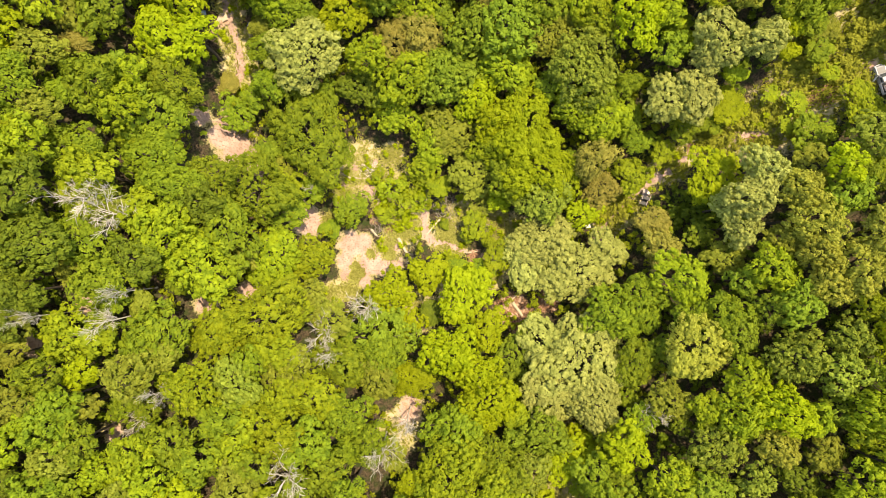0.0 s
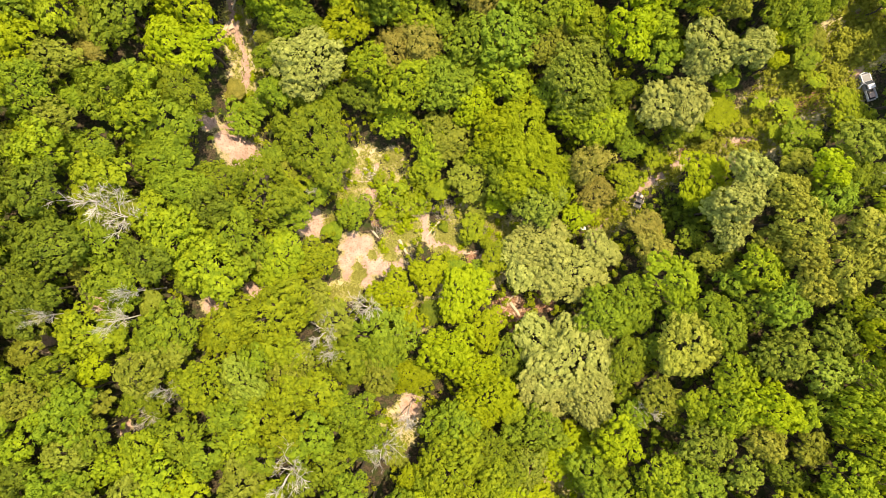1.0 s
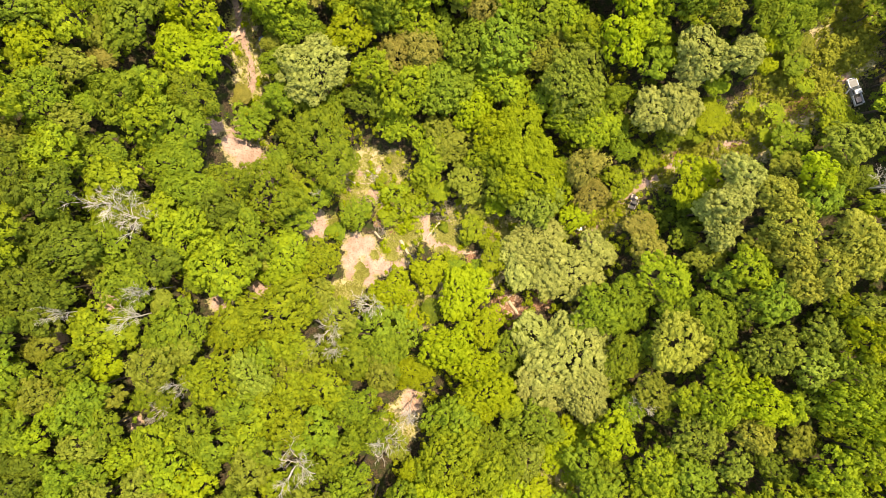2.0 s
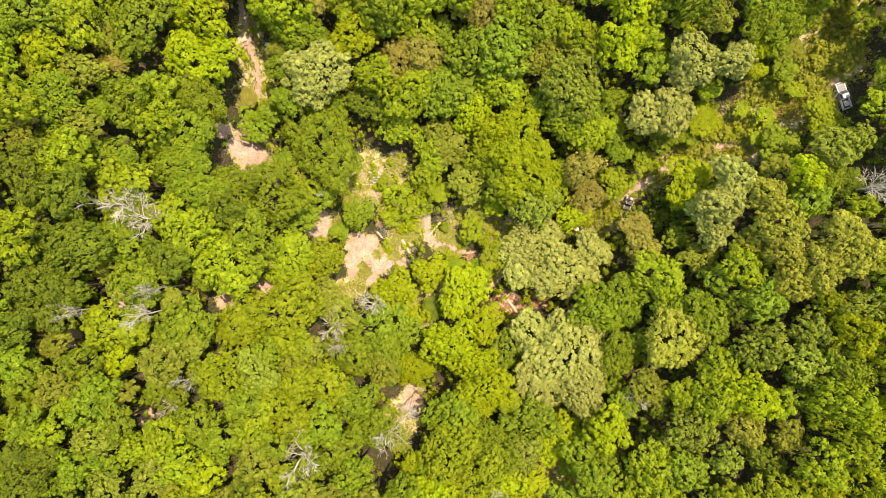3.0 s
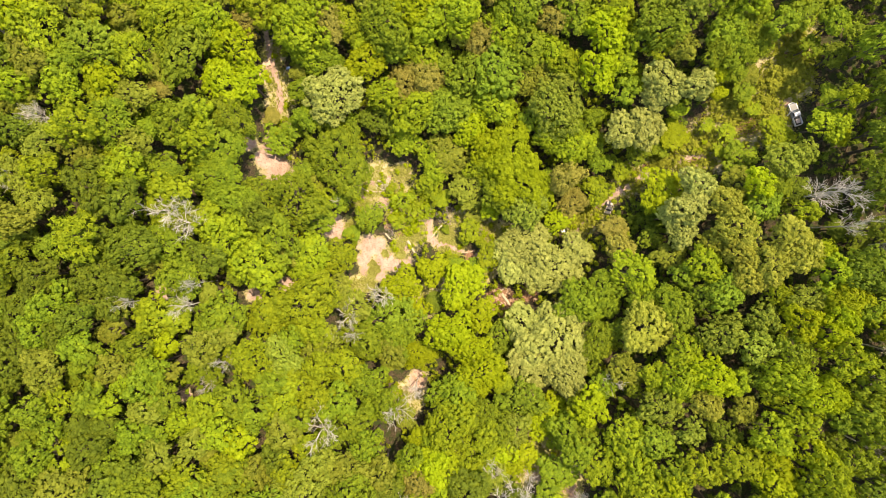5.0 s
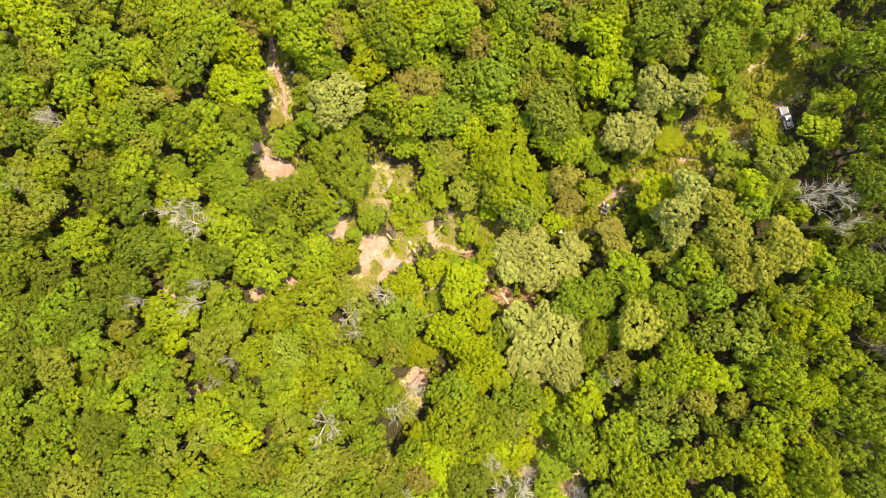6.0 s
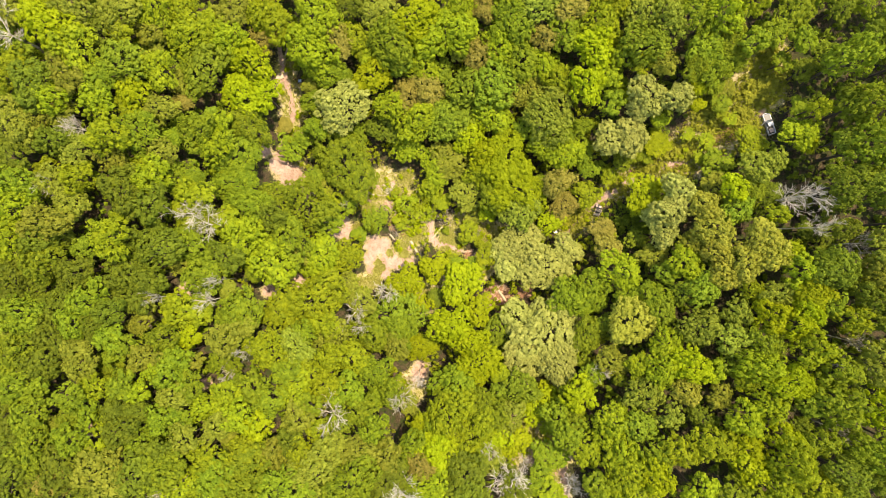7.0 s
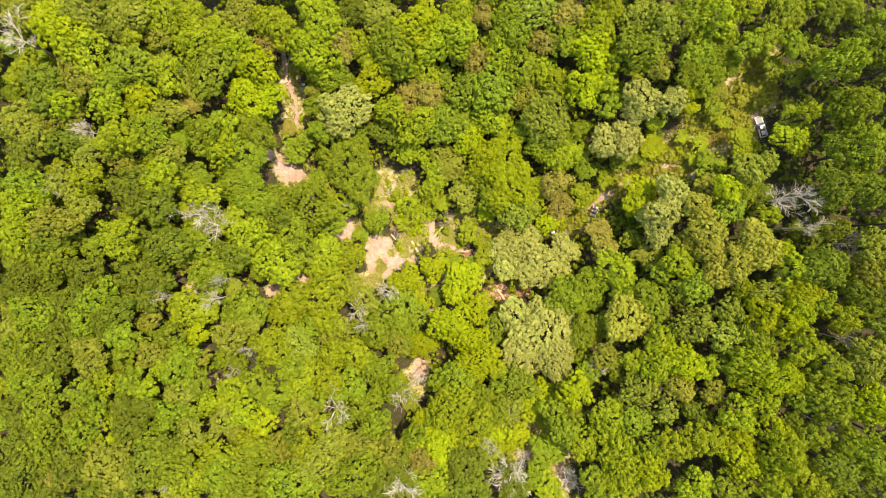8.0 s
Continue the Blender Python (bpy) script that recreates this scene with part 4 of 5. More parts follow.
plant("olive", 62.6, 35.9, 2.3, 5.0)
plant("green", 77.0, 30.7, 2.0, 6.0)
plant("bright", 76.6, 29.2, 2.3, 16.0)
plant("dark", 79.8, 29.1, 3.2, 19.2)
plant("sapling", 64.4, 29.1, 1.6, 3.0)
plant("green", 84.2, 28.9, 4.5, 21.3)
plant("bright", 74.6, 24.4, 3.8, 12.0)
plant("bright", 67.9, 23.5, 3.5, 6.0)
plant("sunny", 77.9, 22.3, 2.0, 9.0)
plant("dark", 80.1, 21.7, 2.6, 18.1)
plant("green", 84.4, 20.0, 4.9, 21.9)
plant("leafy", 69.5, 18.3, 2.8, 14.0)
plant("leafy", 66.4, 17.7, 4.0, 14.0)
plant("dark", 80.1, 12.7, 4.5, 21.3)
plant("dark", 86.0, 12.4, 4.5, 21.3)
plant("green", 66.2, 12.1, 2.7, 12.0)
plant("dark", 70.7, 11.8, 2.5, 9.0)
plant("dead", 74.6, 11.5, 3.0, 18.0)
plant("dark", 79.2, 11.0, 2.3, 4.0)
plant("dead", 71.4, 10.9, 3.1, 17.0)
plant("dark", 84.5, 10.3, 3.1, 5.0)
plant("bright", 69.6, 6.9, 2.4, 15.0)
plant("dead", 76.2, 4.6, 2.4, 18.0)
plant("dark", 78.3, 3.8, 2.0, 7.0)
plant("dark", 80.7, 3.3, 2.6, 18.1)
plant("dark", 82.6, 2.4, 2.8, 7.0)
plant("tawny", 65.5, 2.3, 4.1, 18.0)
plant("dead", 86.4, 1.0, 3.1, 14.5)
plant("tawny", 68.5, -1.0, 3.4, 18.0)
plant("lime", 71.3, -1.4, 2.8, 17.0)
plant("green", 76.7, -2.7, 3.1, 18.0)
plant("tawny", 63.2, -2.9, 4.5, 18.0)
plant("dark", 78.2, -3.6, 4.9, 21.9)
plant("bright", 72.7, -4.1, 4.0, 19.0)
plant("olive", 86.2, -5.9, 4.3, 20.9)
plant("lime", 74.3, -8.8, 3.7, 20.0)
plant("olive", 68.7, -8.9, 3.2, 18.0)
plant("bright", 64.6, -9.1, 2.4, 16.0)
plant("dark", 85.0, -10.5, 4.3, 20.9)
plant("green", 78.7, -11.1, 2.6, 18.1)
plant("lime", 73.4, -11.8, 3.3, 20.0)
plant("bright", 81.8, -14.1, 3.2, 19.2)
plant("vivid", 67.0, -14.1, 3.6, 19.0)
plant("vivid", 71.1, -15.9, 3.1, 19.0)
plant("dead", 85.1, -19.2, 2.2, 15.5)
plant("ash", 66.3, -19.3, 3.8, 18.0)
plant("bright", 73.9, -20.4, 3.8, 21.0)
plant("olive", 84.6, -21.8, 4.7, 21.6)
plant("dead", 82.8, -24.0, 2.4, 15.5)
plant("green", 77.7, -24.4, 4.1, 20.6)
plant("bright", 65.2, -24.8, 4.4, 20.0)
plant("olive", 85.9, -25.3, 2.6, 11.0)
plant("lime", 69.8, -27.0, 4.3, 21.0)
plant("cool", 75.1, -30.1, 3.9, 19.0)
plant("green", 76.5, -30.9, 5.1, 22.3)
plant("bright", 65.3, -32.1, 3.5, 19.0)
plant("vivid", 86.0, -32.2, 4.3, 20.9)
plant("dark", 73.4, -36.4, 2.5, 15.0)
plant("vivid", 67.7, -38.1, 3.7, 18.0)
plant("dead", 82.3, -38.2, 2.4, 15.5)
plant("green", 75.1, -39.2, 3.7, 18.0)
plant("dark", 85.6, -40.1, 2.6, 11.0)
plant("green", 82.4, -40.5, 3.2, 19.2)
plant("bright", 68.1, -40.9, 4.3, 22.8)
plant("green", 86.8, -41.2, 4.7, 21.6)
plant("dark", 78.8, -44.6, 4.7, 21.6)
plant("bright", 73.8, -47.4, 3.9, 20.2)
plant("bright", 68.4, -48.4, 4.2, 17.2)
plant("dark", 87.1, -48.5, 3.9, 20.2)
plant("green", 88.1, 52.7, 3.1, 11.0)
plant("green", 89.9, 46.6, 2.8, 18.5)
plant("dark", 89.6, 0.4, 3.3, 10.0)
plant("olive", 87.5, 0.0, 4.3, 20.9)
plant("dark", 87.9, -15.1, 3.9, 20.2)
plant("green", 88.4, -20.4, 2.3, 11.0)

# ---- low plants between the tall trees, and the forest going on beyond with added shade trees ----
def open_ground(x, y):
    bare, grass, dirt = cover(x, y)
    return bare > 0.02 or grass > 0.02


_grid = collections.defaultdict(list)
for _x, _y, _r in PLANTED:
    _grid[(int(_x // 8), int(_y // 8))].append((_x, _y, _r))


def room(x, y, share, extra=0.0):
    """Whether no planted crown reaches this spot."""
    i, j = int(x // 8), int(y // 8)
    for a in (i - 1, i, i + 1):
        for b in (j - 1, j, j + 1):
            for tx, ty, tr in _grid[(a, b)]:
                if math.hypot(x - tx, y - ty) < share * tr + extra:
                    return False
    return True


random.seed(11)
for gx in np.arange(-109, 110, 7.8):
    for gy in np.arange(-64, 65, 7.8):
        x, y = gx + random.uniform(-1.6, 1.6), gy + random.uniform(-1.6, 1.6)
        r = random.uniform(3.6, 5.2)
        if (abs(x) > 91 or abs(y) > 50) and room(x, y, 0.8, 0.55 * r) and not open_ground(x, y):
            # unseen trees beyond the right and top right edges, added tall to shade the border
            tall = x > 91 or (x > 30 and y > 50 and not 58 < x < 86)
            plant(random.choice(("bright", "bright", "green", "green", "dark", "olive", "pale")), x, y, r, random.uniform(24, 29) if tall else 8 + 1.3 * r)
            _grid[(int(x // 8), int(y // 8))].append((x, y, r))


def thicket(name, label, category, spots, low, high, leaf, number, mat, seed, thick=2.4):
    """Low leafy growth past counting, as one sheet of stuff: tufts over the given spots (x, y, spread)."""
    rng = np.random.default_rng(seed)
    middle = []
    for x, y, r in spots:
        for _ in range(max(int(thick * r * r), 3)):
            a, d = rng.uniform(0, 6.283), r * math.sqrt(rng.random())
            px, py = x + d * math.cos(a), y + d * math.sin(a)
            middle.append((px, py, terrain(px, py) + rng.uniform(low, high) * (1.1 - 0.6 * d / r)))
    middle = np.array(middle)
    ways = rng.normal(size=middle.shape) * (1, 1, 0.3) * 0.5
    me = loose_mesh(name, sprays(middle, ways, rng.uniform(0.4, 0.8, len(middle)), 0.6, leaf, number, rng))
    me.materials.append(mat)
    tagged(new(name, me), label, category, "", "stuff")


for gx in np.arange(-92, 42, 5.2):
    for gy in np.arange(-50, 52, 5.2):
        x, y = gx + random.uniform(-1.8, 1.8), gy + random.uniform(-1.8, 1.8)
        r = random.uniform(1.7, 2.7)
        if room(x, y, 0.62, 0.3 * r) and max(cover(x, y)) < 0.02 and math.hypot(x - 2, y - 2) > 31 and math.hypot(x - 38, y - 9) > 10:
            plant(random.choice(("green", "ash", "bright", "olive", "cool")), x, y, r, random.uniform(8.0, 11.0))
            _grid[(int(x // 8), int(y // 8))].append((x, y, r))

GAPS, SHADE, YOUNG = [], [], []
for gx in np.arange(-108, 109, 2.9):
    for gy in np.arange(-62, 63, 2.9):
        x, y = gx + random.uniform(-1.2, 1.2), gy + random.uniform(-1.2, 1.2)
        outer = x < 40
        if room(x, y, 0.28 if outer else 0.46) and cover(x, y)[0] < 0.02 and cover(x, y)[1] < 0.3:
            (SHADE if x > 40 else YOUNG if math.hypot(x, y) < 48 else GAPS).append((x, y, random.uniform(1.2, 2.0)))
thicket("undergrowth", "dark green undergrowth of saplings on the shaded forest floor", "undergrowth", GAPS, 1.2, 8.5, 0.52, 17, LEAVES["green"], 3, 2.4)
# gap growth near the middle takes brighter leaves, lifting the shadows by colour
thicket("young_growth", "yellow-green young growth between the trees, coloured bright to lighten the shade", "undergrowth", YOUNG, 2.0, 8.0, 0.40, 22, LEAVES["bright"], 13, 2.6)
# eastern gap plants get the dark leaf colour to stand in for deep shade
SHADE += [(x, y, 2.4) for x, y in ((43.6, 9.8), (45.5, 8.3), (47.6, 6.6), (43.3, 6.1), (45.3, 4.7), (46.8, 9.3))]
thicket("shade_plants", "low green plants on the forest floor, coloured dark to deepen the shade", "undergrowth", SHADE, 0.3, 4.5, 0.52, 18, LEAVES["dark"], 8, 2.9)
WEEDS = [(x + random.gauss(0, r * 0.45), y + random.gauss(0, r * 0.45), random.uniform(0.9, 1.7)) for x, y, r in MEADOW for _ in range(int(r * r * 1.05))]
WEEDS = [w for w in WEEDS if cover(w[0], w[1])[0] < 0.3 and cover(w[0], w[1])[2] < 0.4]
thicket("weeds", "yellow-green weeds and low scrub along the vehicle track", "weeds", WEEDS, 0.1, 1.3, 0.34, 26, HERB, 4, 2.1)
SCRUB = [(x + random.gauss(0, r * 0.5), y + random.gauss(0, r * 0.5), random.uniform(0.5, 1.0)) for x, y, r in GRASSY for _ in range(int(r * 1.1))]
SCRUB += [(x + random.gauss(0, r * 0.5), y + random.gauss(0, r * 0.5), random.uniform(0.4, 0.9)) for x, y, r in ((-8.5, 10.5, 4.0), (-4.5, 9.5, 3.0), (-10.4, 8.9, 3.0), (-5.4, 12.3, 2.6), (-12.0, 13.3, 1.8), (-7.6, 5.6, 1.6), (1.8, -3.2, 2.2)) for _ in range(int(r * 5))]
SCRUB = [w for w in SCRUB if cover(w[0], w[1])[0] < 0.4]
thicket("clearing_scrub", "bright yellow-green seedlings scattered over the clearing", "weeds", SCRUB, 0.1, 1.6, 0.36, 26, LEAVES["vivid"], 6)


def tufts(name, label, spots, count, tall, mat, keep, seed):
    """Short upright blades and leaves, past counting, as one sheet of stuff."""
    rng = random.Random(seed)
    quads = []
    while len(quads) < count:
        sx, sy, r = rng.choice(spots)
        x, y = rng.gauss(sx, r * 0.5), rng.gauss(sy, r * 0.5)
        if not keep(*cover(x, y)[:2]):
            continue
        z = terrain(x, y) + 0.5 * noise.noise((x * 0.05, y * 0.05, 5.0))
        for _ in range(9):
            a, s = rng.uniform(0, 6.283), rng.uniform(0.6, 1.3)
            ox, oy = rng.gauss(0, 0.28), rng.gauss(0, 0.28)
            u, v = math.cos(a), math.sin(a)
            h, w, lean = tall * s, 0.10 * s, 0.35 * s
            x0, y0, z0 = x + ox, y + oy, z - 0.12
            quads.append(((x0 - v * w, y0 + u * w, z0), (x0 + v * w, y0 - u * w, z0), (x0 + u * lean + v * w, y0 + v * lean - u * w, z0 + h), (x0 + u * lean * 1.3 - v * w * 0.3, y0 + v * lean * 1.3 + u * w * 0.3, z0 + h * 1.05)))
    me = loose_mesh(name, np.array(quads))
    me.materials.append(mat)
    tagged(new(name, me), label, "grass", "", "stuff")


tufts("dry_grass", "dry yellow grass tufts over the clearing", GRASSY + ISLANDS, 30000, 0.4, GRASS, lambda bare, grass: grass > 0.35 and bare < 0.55, 1)
tufts("meadow_grass", "yellow-green grass along the vehicle track", MEADOW, 15000, 0.6, HERB, lambda bare, grass: grass > 0.1 and bare < 0.5, 2)


# ---- logs, stones and brush of the clearing ----
def fallen_log(ax, ay, bx, by, radius, label="bleached fallen log lying on the sandy clearing"):
    a, b = Vector((ax, ay, terrain(ax, ay))), Vector((bx, by, terrain(bx, by)))
    mid = (a + b) / 2
    ob = new("fallen_log")
    ob.location = mid
    t = Tubes()
    side = (b - a).cross(Vector((0, 0, 1))).normalized()
    pts = [a.lerp(b, s) - mid + side * math.sin(s * 5 + ax) * 0.06 + Vector((0, 0, radius * 0.8)) for s in (0, 0.25, 0.5, 0.75, 1)]
    t.add(pts, [radius * f for f in (1.1, 1.0, 0.92, 0.82, 0.66)], 8)
    part("stem", t.mesh("stem"), LOGWOOD, ob)
    for s, way in ((0.35, 1), (0.6, -1), (0.8, 1)):
        t = Tubes()
        p = a.lerp(b, s) - mid + Vector((0, 0, radius))
        q = p + (side * way * 0.7 + (b - a).normalized() * 0.5 + Vector((0, 0, 0.25))) * (b - a).length * 0.14
        t.add([p, p.lerp(q, 0.5), q], [radius * 0.4, radius * 0.3, radius * 0.15], 5)
        part("branch_stub", t.mesh("branch_stub"), LOGWOOD, ob)
    return tagged(ob, label, "log", "fallen logs")


fallen_log(-8.8, 2.1, -7.0, -0.8, 0.34)
fallen_log(-14.1, 3.8, -11.7, 1.5, 0.22)
fallen_log(-0.6, 5.8, -3.6, 2.3, 0.20)
fallen_log(-15.8, 16.4, -12.6, 15.2, 0.26)
fallen_log(-15.2, 15.5, -12.6, 14.5, 0.24)
fallen_log(-19.9, 14.9, -17.7, 13.7, 0.16)
fallen_log(-17.5, 13.9, -13.6, 13.6, 0.15)
fallen_log(-36.9, 47.8, -38.5, 43.9, 0.20, "pale fallen trunk lying beside the sandy track")
fallen_log(-36.0, 22.3, -34.6, 19.7, 0.15, "thin pale fallen trunk beside the sandy track")
fallen_log(-36.4, 24.1, -35.5, 19.9, 0.13, "thin pale fallen trunk beside the sandy track")
fallen_log(11.9, -11.3, 15.7, -7.5, 0.20, "pale felled pole on the reddish rubble")
fallen_log(13.6, -10.4, 15.4, -13.1, 0.36, "thick pale log on the reddish rubble")
fallen_log(4.5, -0.8, 7.2, -0.3, 0.16)
fallen_log(64.7, 28.8, 67.4, 30.4, 0.15, "dark fallen stem in the weeds by the track")
fallen_log(22.9, -40.2, 24.5, -46.0, 0.13, "thin bleached pole lying in the bright scrub")
fallen_log(-35.2, 34.3, -36.4, 36.5, 0.15, "pale fallen stem beside the sandy track")


def stone_mesh(seed):
    rng = random.Random(seed)
    bm = bmesh.new()
    bmesh.ops.create_icosphere(bm, subdivisions=2, radius=1)
    for v in bm.verts:
        v.co *= 0.75 + 0.5 * noise.noise(v.co * 1.3 + Vector((seed * 7.1, 0, 0))) + rng.uniform(-0.05, 0.05)
        v.co.z *= 0.65
    me = bpy.data.meshes.new("stone")
    bm.to_mesh(me)
    bm.free()
    me.materials.append(STONE)
    return me


STONES = [stone_mesh(k) for k in range(4)]
random.seed(5)
for sx, sy, spread, count in ((13.6, -12.3, 3.4, 34), (20.2, -10.1, 2.2, 10), (6.6, -1.6, 1.8, 8), (-6.8, -30.5, 1.8, 8), (27.6, -52.6, 2.6, 12), (19.7, -50.4, 1.6, 6), (-14.3, 11.3, 2.4, 8), (-39.5, 40.8, 2.0, 6)):
    for _ in range(count):
        x, y, s = random.gauss(sx, spread * 0.5), random.gauss(sy, spread * 0.5), random.uniform(0.16, 0.6)
        ob = new("stone", random.choice(STONES))
        ob.matrix_basis = Matrix.Translation((x, y, terrain(x, y) + 0.12 * s + 0.5 * noise.noise((x * 0.05, y * 0.05, 5.0)))) @ pose(0, 0, 0, random.uniform(-15, 15), random.uniform(-15, 15), random.uniform(0, 360)) @ Matrix.Diagonal((s, s * random.uniform(0.7, 1.2), s, 1))
        tagged(ob, "pale reddish-brown boulder lying on bare ground", "stone", "stones of the clearing")


def brush_pile(x, y, radius, seed, mat, label):
    """A heap of cut branches."""
    rng = random.Random(seed)
    ob = new("brush_pile")
    ob.location = (x, y, terrain(x, y))
    t = Tubes()
    for _ in range(int(26 * radius)):
        a, d = rng.uniform(0, 6.283), radius * math.sqrt(rng.random()) * 0.8
        p = Vector((math.cos(a) * d, math.sin(a) * d, rng.uniform(0.05, 0.9) * (1.1 - d / radius)))
        w = rng.uniform(0, 6.283)
        half = Vector((math.cos(w), math.sin(w), rng.uniform(-0.2, 0.3))) * rng.uniform(0.4, 1.3)
        bow = Vector((rng.uniform(-0.2, 0.2), rng.uniform(-0.2, 0.2), 0.1))
        r = rng.uniform(0.02, 0.06)
        t.add([p - half, p + bow, p + half], [r, r * 0.8, r * 0.3], 4)
    part("heap", t.mesh("heap"), mat, ob)
    return tagged(ob, label, "brush pile", "brush piles")


DARKWOOD = grained("weathered_brush", (0.12, 0.10, 0.085), (0.30, 0.26, 0.22), 6.0, 0.9, 0.4)
brush_pile(0.4, 8.2, 3.0, 1, DARKWOOD, "dark heap of cut brush beside the sandy path")
brush_pile(12.9, 0.6, 2.6, 2, DARKWOOD, "grey-brown heap of cut brush under the trees")
brush_pile(8.6, 3.6, 1.6, 3, DARKWOOD, "grey-brown heap of cut brush under the trees")
brush_pile(-12.9, 4.6, 2.0, 4, DARKWOOD, "dark heap of cut brush on the clearing")
brush_pile(-6.7, -2.0, 1.6, 5, DARKWOOD, "dark heap of cut brush on the clearing")
brush_pile(-6.8, -32.7, 2.4, 6, DEADWOOD, "bleached heap of cut branches by a sandy gap")
brush_pile(28.9, -49.4, 2.4, 7, DEADWOOD, "bleached heap of cut branches on bare ground")
brush_pile(29.8, -56.1, 2.6, 8, DEADWOOD, "bleached heap of cut branches on bare ground")
brush_pile(-14.3, 15.7, 2.2, 9, DEADWOOD, "bleached heap of cut branches on the grass")
brush_pile(-36.8, 22.0, 2.4, 10, DARKWOOD, "dark heap of cut brush beside the sandy track")


# ---- the pickup and the small utility vehicle ----
def wheel(parent, x, y, z, radius, width):
    bm = bmesh.new()
    bmesh.ops.create_cone(bm, cap_ends=True, segments=20, radius1=radius, radius2=radius, depth=width, matrix=Matrix.Rotation(radians(90), 4, "Y"))
    bmesh.ops.bevel(bm, geom=[e for e in bm.edges if abs(e.verts[0].co.x - e.verts[1].co.x) < 1e-4], offset=0.03, segments=2, affect="EDGES")
    ob = part("wheel", bm, BLACK, parent, "", pose(x, y, z))
    bm = bmesh.new()
    bmesh.ops.create_cone(bm, cap_ends=True, segments=16, radius1=radius * 0.6, radius2=radius * 0.55, depth=width * 1.06, matrix=Matrix.Rotation(radians(90), 4, "Y"))
    part("rim", bm, STEEL, ob, "grey steel rim")


def wedge(bm, profile, half_a, half_b):
    """A solid from a side outline of (y, z), its half width half_a at the bottom and half_b at the top."""
    zs = [z for _, z in profile]
    low, high = min(zs), max(zs)
    rows = []
    for sign in (-1, 1):
        rows.append([bm.verts.new((sign * (half_a + (half_b - half_a) * (z - low) / (high - low)), y, z)) for y, z in profile])
    bm.faces.new(rows[0])
    bm.faces.new(list(reversed(rows[1])))
    n = len(profile)
    for i in range(n):
        bm.faces.new((rows[0][i], rows[1][i], rows[1][(i + 1) % n], rows[0][(i + 1) % n]))
    bmesh.ops.recalc_face_normals(bm, faces=bm.faces)
    bmesh.ops.bevel(bm, geom=list(bm.edges), offset=0.035, segments=2, affect="EDGES")
    return bm


def pickup(x, y, heading):
    ob = new("pickup_truck")
    ob.matrix_basis = pose(x, y, terrain(x, y) + 0.5 * noise.noise((x * 0.05, y * 0.05, 5.0)), 0, 0, heading)
    part("body", wedge(bmesh.new(), [(2.30, 0.50), (2.33, 0.80), (2.22, 0.98), (0.95, 1.06), (-0.55, 1.04), (-0.55, 0.45), (1.0, 0.42)], 0.86, 0.83), BODY_PAINT, ob)
    part("cab", wedge(bmesh.new(), [(0.95, 1.05), (0.28, 1.58), (-0.50, 1.60), (-0.56, 1.05)], 0.82, 0.64), BODY_PAINT, ob)
    part("hood", box(bmesh.new(), 1.30, 1.02, 0.03, (0, 1.52, 1.035), 0.01, Matrix.Rotation(radians(-3.5), 4, "X")), HOOD, ob, "hood panel, grey with the sky's reflection put into its colour")
    slope = math.degrees(math.atan2(0.53, 0.67))
    part("roof", box(bmesh.new(), 1.20, 0.70, 0.03, (0, -0.11, 1.605), 0.012), PAINT, ob, "bright white cab roof")
    part("windshield", box(bmesh.new(), 1.28, 0.72, 0.02, (0, 0.635, 1.345), 0.008, Matrix.Rotation(radians(-slope), 4, "X")), GLASS, ob)
    part("rear_window", box(bmesh.new(), 1.16, 0.02, 0.34, (0, -0.565, 1.33), 0.008), GLASS, ob)
    for s in (-1, 1):
        part("fender", box(bmesh.new(), 0.15, 1.30, 0.07, (s * 0.78, 1.58, 1.03), 0.03), PAINT, ob, "white front fender")
        part("side_window", box(bmesh.new(), 0.02, 0.72, 0.30, (s * 0.745, 0.02, 1.32), 0.006, Matrix.Rotation(radians(-s * 18), 4, "Y")), GLASS, ob)
        part("bed_side", box(bmesh.new(), 0.09, 1.72, 0.52, (s * 0.80, -1.42, 0.80), 0.03), PAINT, ob)
        part("headlight", box(bmesh.new(), 0.30, 0.06, 0.17, (s * 0.62, 2.33, 0.80), 0.02), LENS, ob, "clear headlight")
        part("mirror", box(bmesh.new(), 0.20, 0.09, 0.14, (s * 0.93, 0.62, 1.10), 0.03), BLACK, ob)
        wheel(ob, s * 0.74, 1.45, 0.34, 0.34, 0.24)
        wheel(ob, s * 0.74, -1.35, 0.34, 0.34, 0.24)
    part("bed_floor", box(bmesh.new(), 1.52, 1.74, 0.06, (0, -1.42, 0.58), 0.01), BLACK, ob, "dark bed floor")
    part("tailgate", box(bmesh.new(), 1.60, 0.07, 0.50, (0, -2.29, 0.80), 0.02), PAINT, ob)
    part("bed_front", box(bmesh.new(), 1.52, 0.06, 0.52, (0, -0.60, 0.80), 0.02), PAINT, ob)
    part("rear_bumper", box(bmesh.new(), 1.62, 0.16, 0.16, (0, -2.40, 0.48), 0.04), STEEL, ob)
    t = Tubes()
    t.add([Vector((-0.84, 2.22, 0.62)), Vector((-0.62, 2.44, 0.66)), Vector((0, 2.52, 0.68)), Vector((0.62, 2.44, 0.66)), Vector((0.84, 2.22, 0.62))], [0.09] * 5, 8)
    part("front_bumper", t.mesh("front_bumper"), PAINT, ob, "white bowed front bumper")
    part("grille", box(bmesh.new(), 0.86, 0.05, 0.20, (0, 2.345, 0.78), 0.02), BLACK, ob)
    swung = pose(-0.86, 0.72, 0, 0, 0, -58)
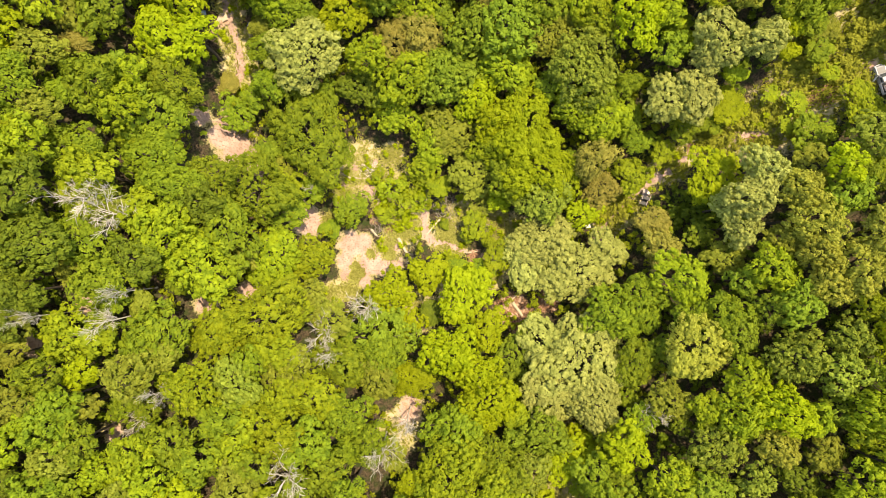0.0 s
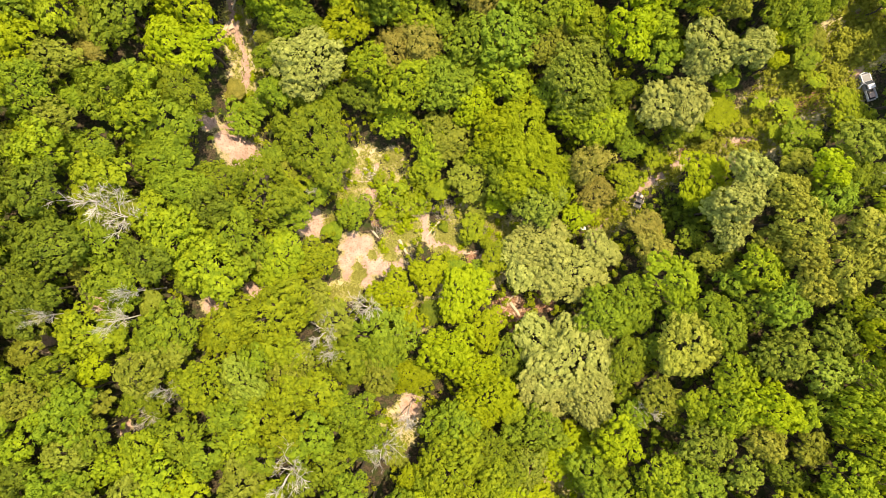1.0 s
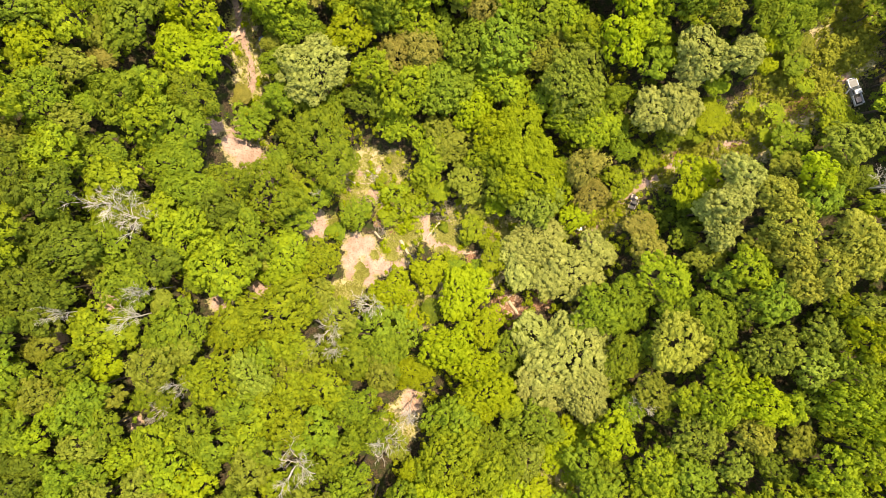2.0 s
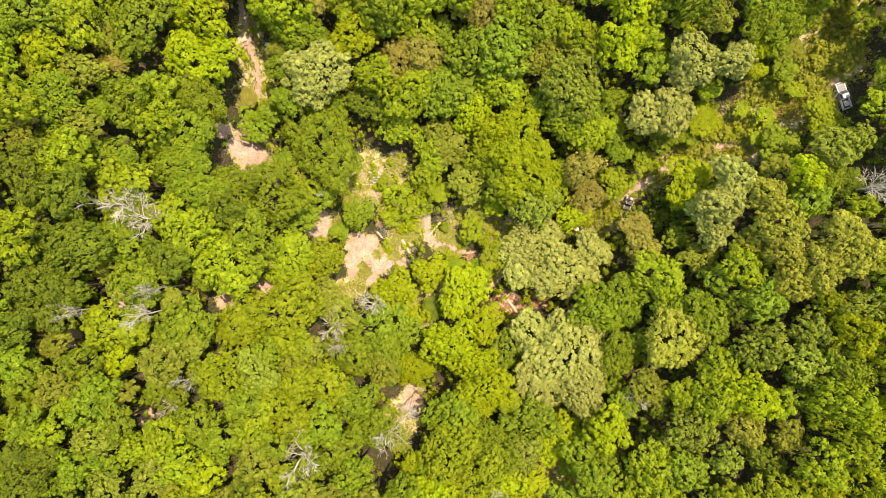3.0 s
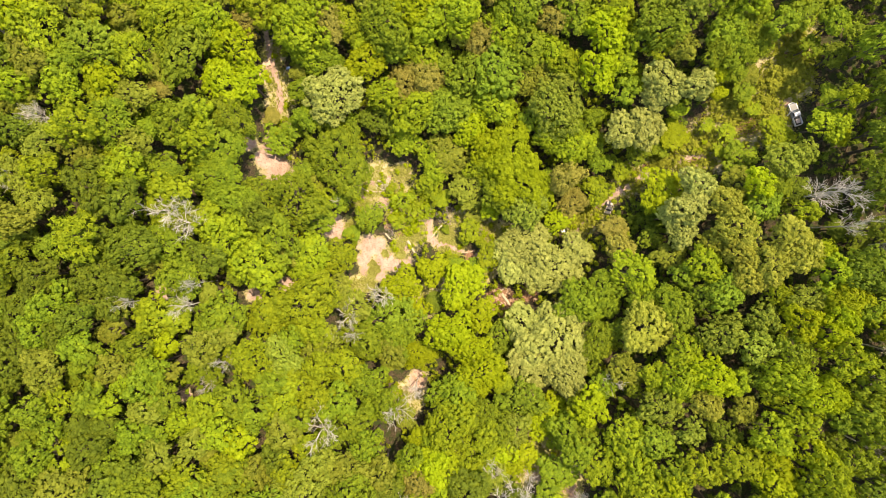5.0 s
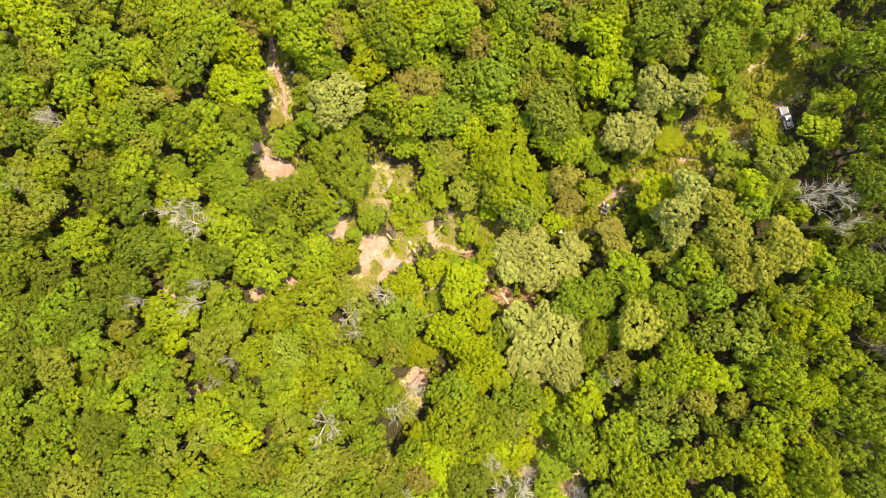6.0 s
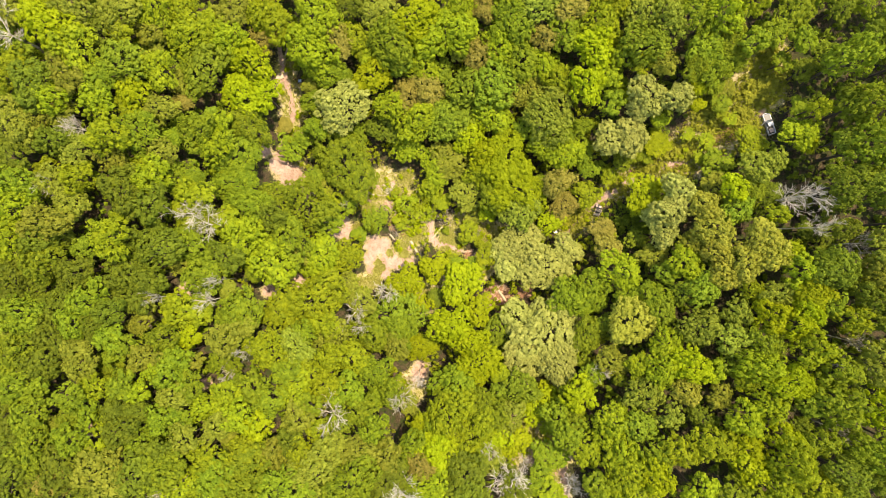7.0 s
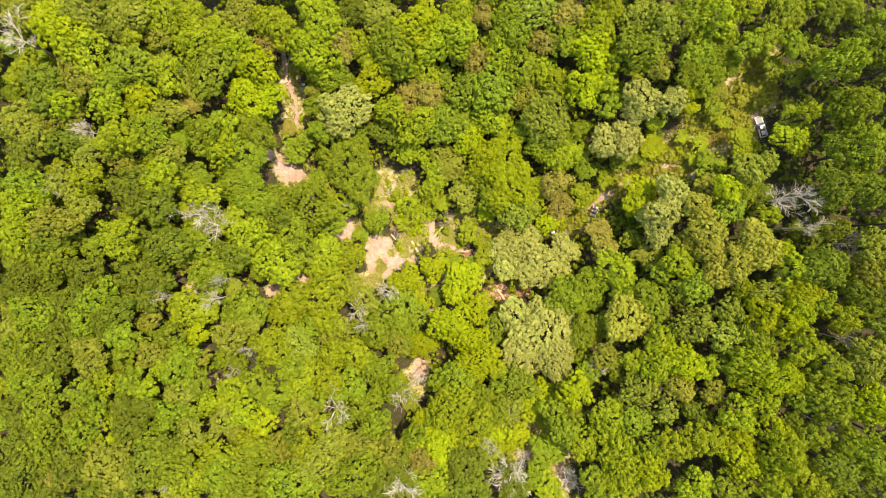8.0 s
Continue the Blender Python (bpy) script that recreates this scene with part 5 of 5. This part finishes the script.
    door = part("door", box(bmesh.new(), 0.07, 0.98, 0.58, (0, -0.49, 0.74), 0.025), PAINT, ob, "wide-open white door", swung)
    part("door_glass", box(bmesh.new(), 0.02, 0.74, 0.34, (0, -0.50, 1.22), 0.006), GLASS, door)
    part("door_handle", box(bmesh.new(), 0.05, 0.16, 0.04, (-0.05, -0.84, 0.92), 0.01), BLACK, door)
    tagged(ob, "dusty white pickup truck with an open door parked under trees", "truck")
    load = new("cargo_box")
    load.matrix_basis = ob.matrix_basis @ pose(0.05, -1.50, 0.61)
    part("case", box(bmesh.new(), 0.95, 0.85, 0.34, (0, 0, 0.17), 0.03), BLACK, load)
    part("lid", box(bmesh.new(), 1.0, 0.9, 0.05, (0, 0, 0.365), 0.015), TAN_PAINT, load)
    tagged(load, "dark storage box lying in a truck bed", "box")


def utility_vehicle(x, y, heading):
    ob = new("utility_vehicle")
    ob.matrix_basis = pose(x, y, terrain(x, y) + 0.5 * noise.noise((x * 0.05, y * 0.05, 5.0)), 0, 0, heading)
    part("body", wedge(bmesh.new(), [(1.45, 0.45), (1.45, 0.80), (0.55, 0.95), (0.5, 0.55), (-0.6, 0.55), (-0.6, 0.95), (-1.45, 0.95), (-1.45, 0.45)], 0.66, 0.68), TAN_PAINT, ob)
    part("roof", box(bmesh.new(), 1.16, 0.62, 0.06, (0, -0.28, 1.90), 0.03), BLACK, ob, "dark flat roof")
    part("hood", box(bmesh.new(), 1.10, 0.78, 0.06, (0, 1.02, 0.90), 0.025, Matrix.Rotation(radians(-9), 4, "X")), TAN_PAINT, ob, "pale tan sloping hood")
    part("windshield", box(bmesh.new(), 1.14, 0.02, 0.62, (0, 0.58, 1.45), 0.006, Matrix.Rotation(radians(14), 4, "X")), GLASS, ob)
    part("cargo_floor", box(bmesh.new(), 1.18, 0.82, 0.04, (0, -1.02, 0.965), 0.01), BLACK, ob, "dark cargo bed floor")
    part("seat", box(bmesh.new(), 1.20, 0.50, 0.14, (0, -0.30, 0.80), 0.04), BLACK, ob)
    part("seat_back", box(bmesh.new(), 1.20, 0.12, 0.50, (0, -0.55, 1.10), 0.04), BLACK, ob)
    for s in (-1, 1):
        part("cargo_rail", box(bmesh.new(), 0.07, 0.95, 0.28, (s * 0.66, -1.0, 1.05), 0.02), TAN_PAINT, ob)
        part("side_rail", box(bmesh.new(), 0.07, 1.3, 0.07, (s * 0.68, -0.02, 1.87), 0.02), TAN_PAINT, ob)
        for py in (0.52, -0.60):
            t = Tubes()
            t.add([Vector((s * 0.64, py + (0.25 if py > 0 else 0), 0.85)), Vector((s * 0.64, py, 1.9))], [0.03, 0.03], 8)
            part("roof_post", t.mesh("roof_post"), STEEL, ob)
        wheel(ob, s * 0.62, 0.95, 0.32, 0.32, 0.24)
        wheel(ob, s * 0.62, -0.95, 0.32, 0.32, 0.24)
    t = Tubes()
    t.add([Vector((-0.3, 0.45, 0.9)), Vector((-0.3, 0.2, 1.12))], [0.025, 0.025], 6)
    part("steering_column", t.mesh("steering_column"), BLACK, ob)
    tagged(ob, "small tan utility vehicle with a dark roof on the track", "utility vehicle")


pickup(73.4, 28.3, 19.0)
utility_vehicle(37.7, 9.7, -18.0)


def cooler(x, y, turn, mat, label):
    ob = new("cooler")
    ob.matrix_basis = pose(x, y, terrain(x, y) + 0.5 * noise.noise((x * 0.05, y * 0.05, 5.0)), 0, 0, turn)
    part("case", box(bmesh.new(), 0.95, 0.60, 0.48, (0, 0, 0.24), 0.04), mat, ob)
    part("lid", box(bmesh.new(), 1.0, 0.65, 0.10, (0, 0, 0.53), 0.03), CANVAS, ob, "white lid")
    part("handle", box(bmesh.new(), 0.5, 0.05, 0.05, (0, 0.36, 0.42), 0.015), mat, ob)
    tagged(ob, label, "cooler")


cooler(27.8, 4.3, 12, BLUE, "white and blue cooler standing in the yellow grass")


SHEET = grained("tan_canvas", (0.34, 0.25, 0.18), (0.46, 0.36, 0.27), 4.0, 0.8, 0.2)


def tarp(x, y, sx, sy, turn, mat, label, seed):
    """A crumpled sheet lying on the ground."""
    bm = bmesh.new()
    bmesh.ops.create_grid(bm, x_segments=14, y_segments=12, size=0.5)
    for v in bm.verts:
        v.co = Vector((v.co.x * sx, v.co.y * sy, 0.10 + 0.16 * noise.noise(Vector((v.co.x * 5, v.co.y * 5, seed)))))
    bmesh.ops.solidify(bm, geom=list(bm.faces), thickness=0.02)
    ob = new("tarp")
    ob.matrix_basis = pose(x, y, terrain(x, y) + 0.5 * noise.noise((x * 0.05, y * 0.05, 5.0)), 0, 0, turn)
    part("sheet", bm, mat, ob)
    tagged(ob, label, "tarp")


tarp(-42.4, 41.4, 1.6, 0.9, 10, BLUE, "crumpled blue-grey sheet lying among trees", 1.0)
tarp(-39.8, 40.9, 3.0, 1.5, 20, SHEET, "crumpled tan sheet lying beside the sandy track", 4.0)
tarp(-34.8, 40.5, 0.8, 0.7, 0, BLUE, "small crumpled blue sheet beside the track", 7.0)


for ob, m in STANDING:
    ob.matrix_basis = m
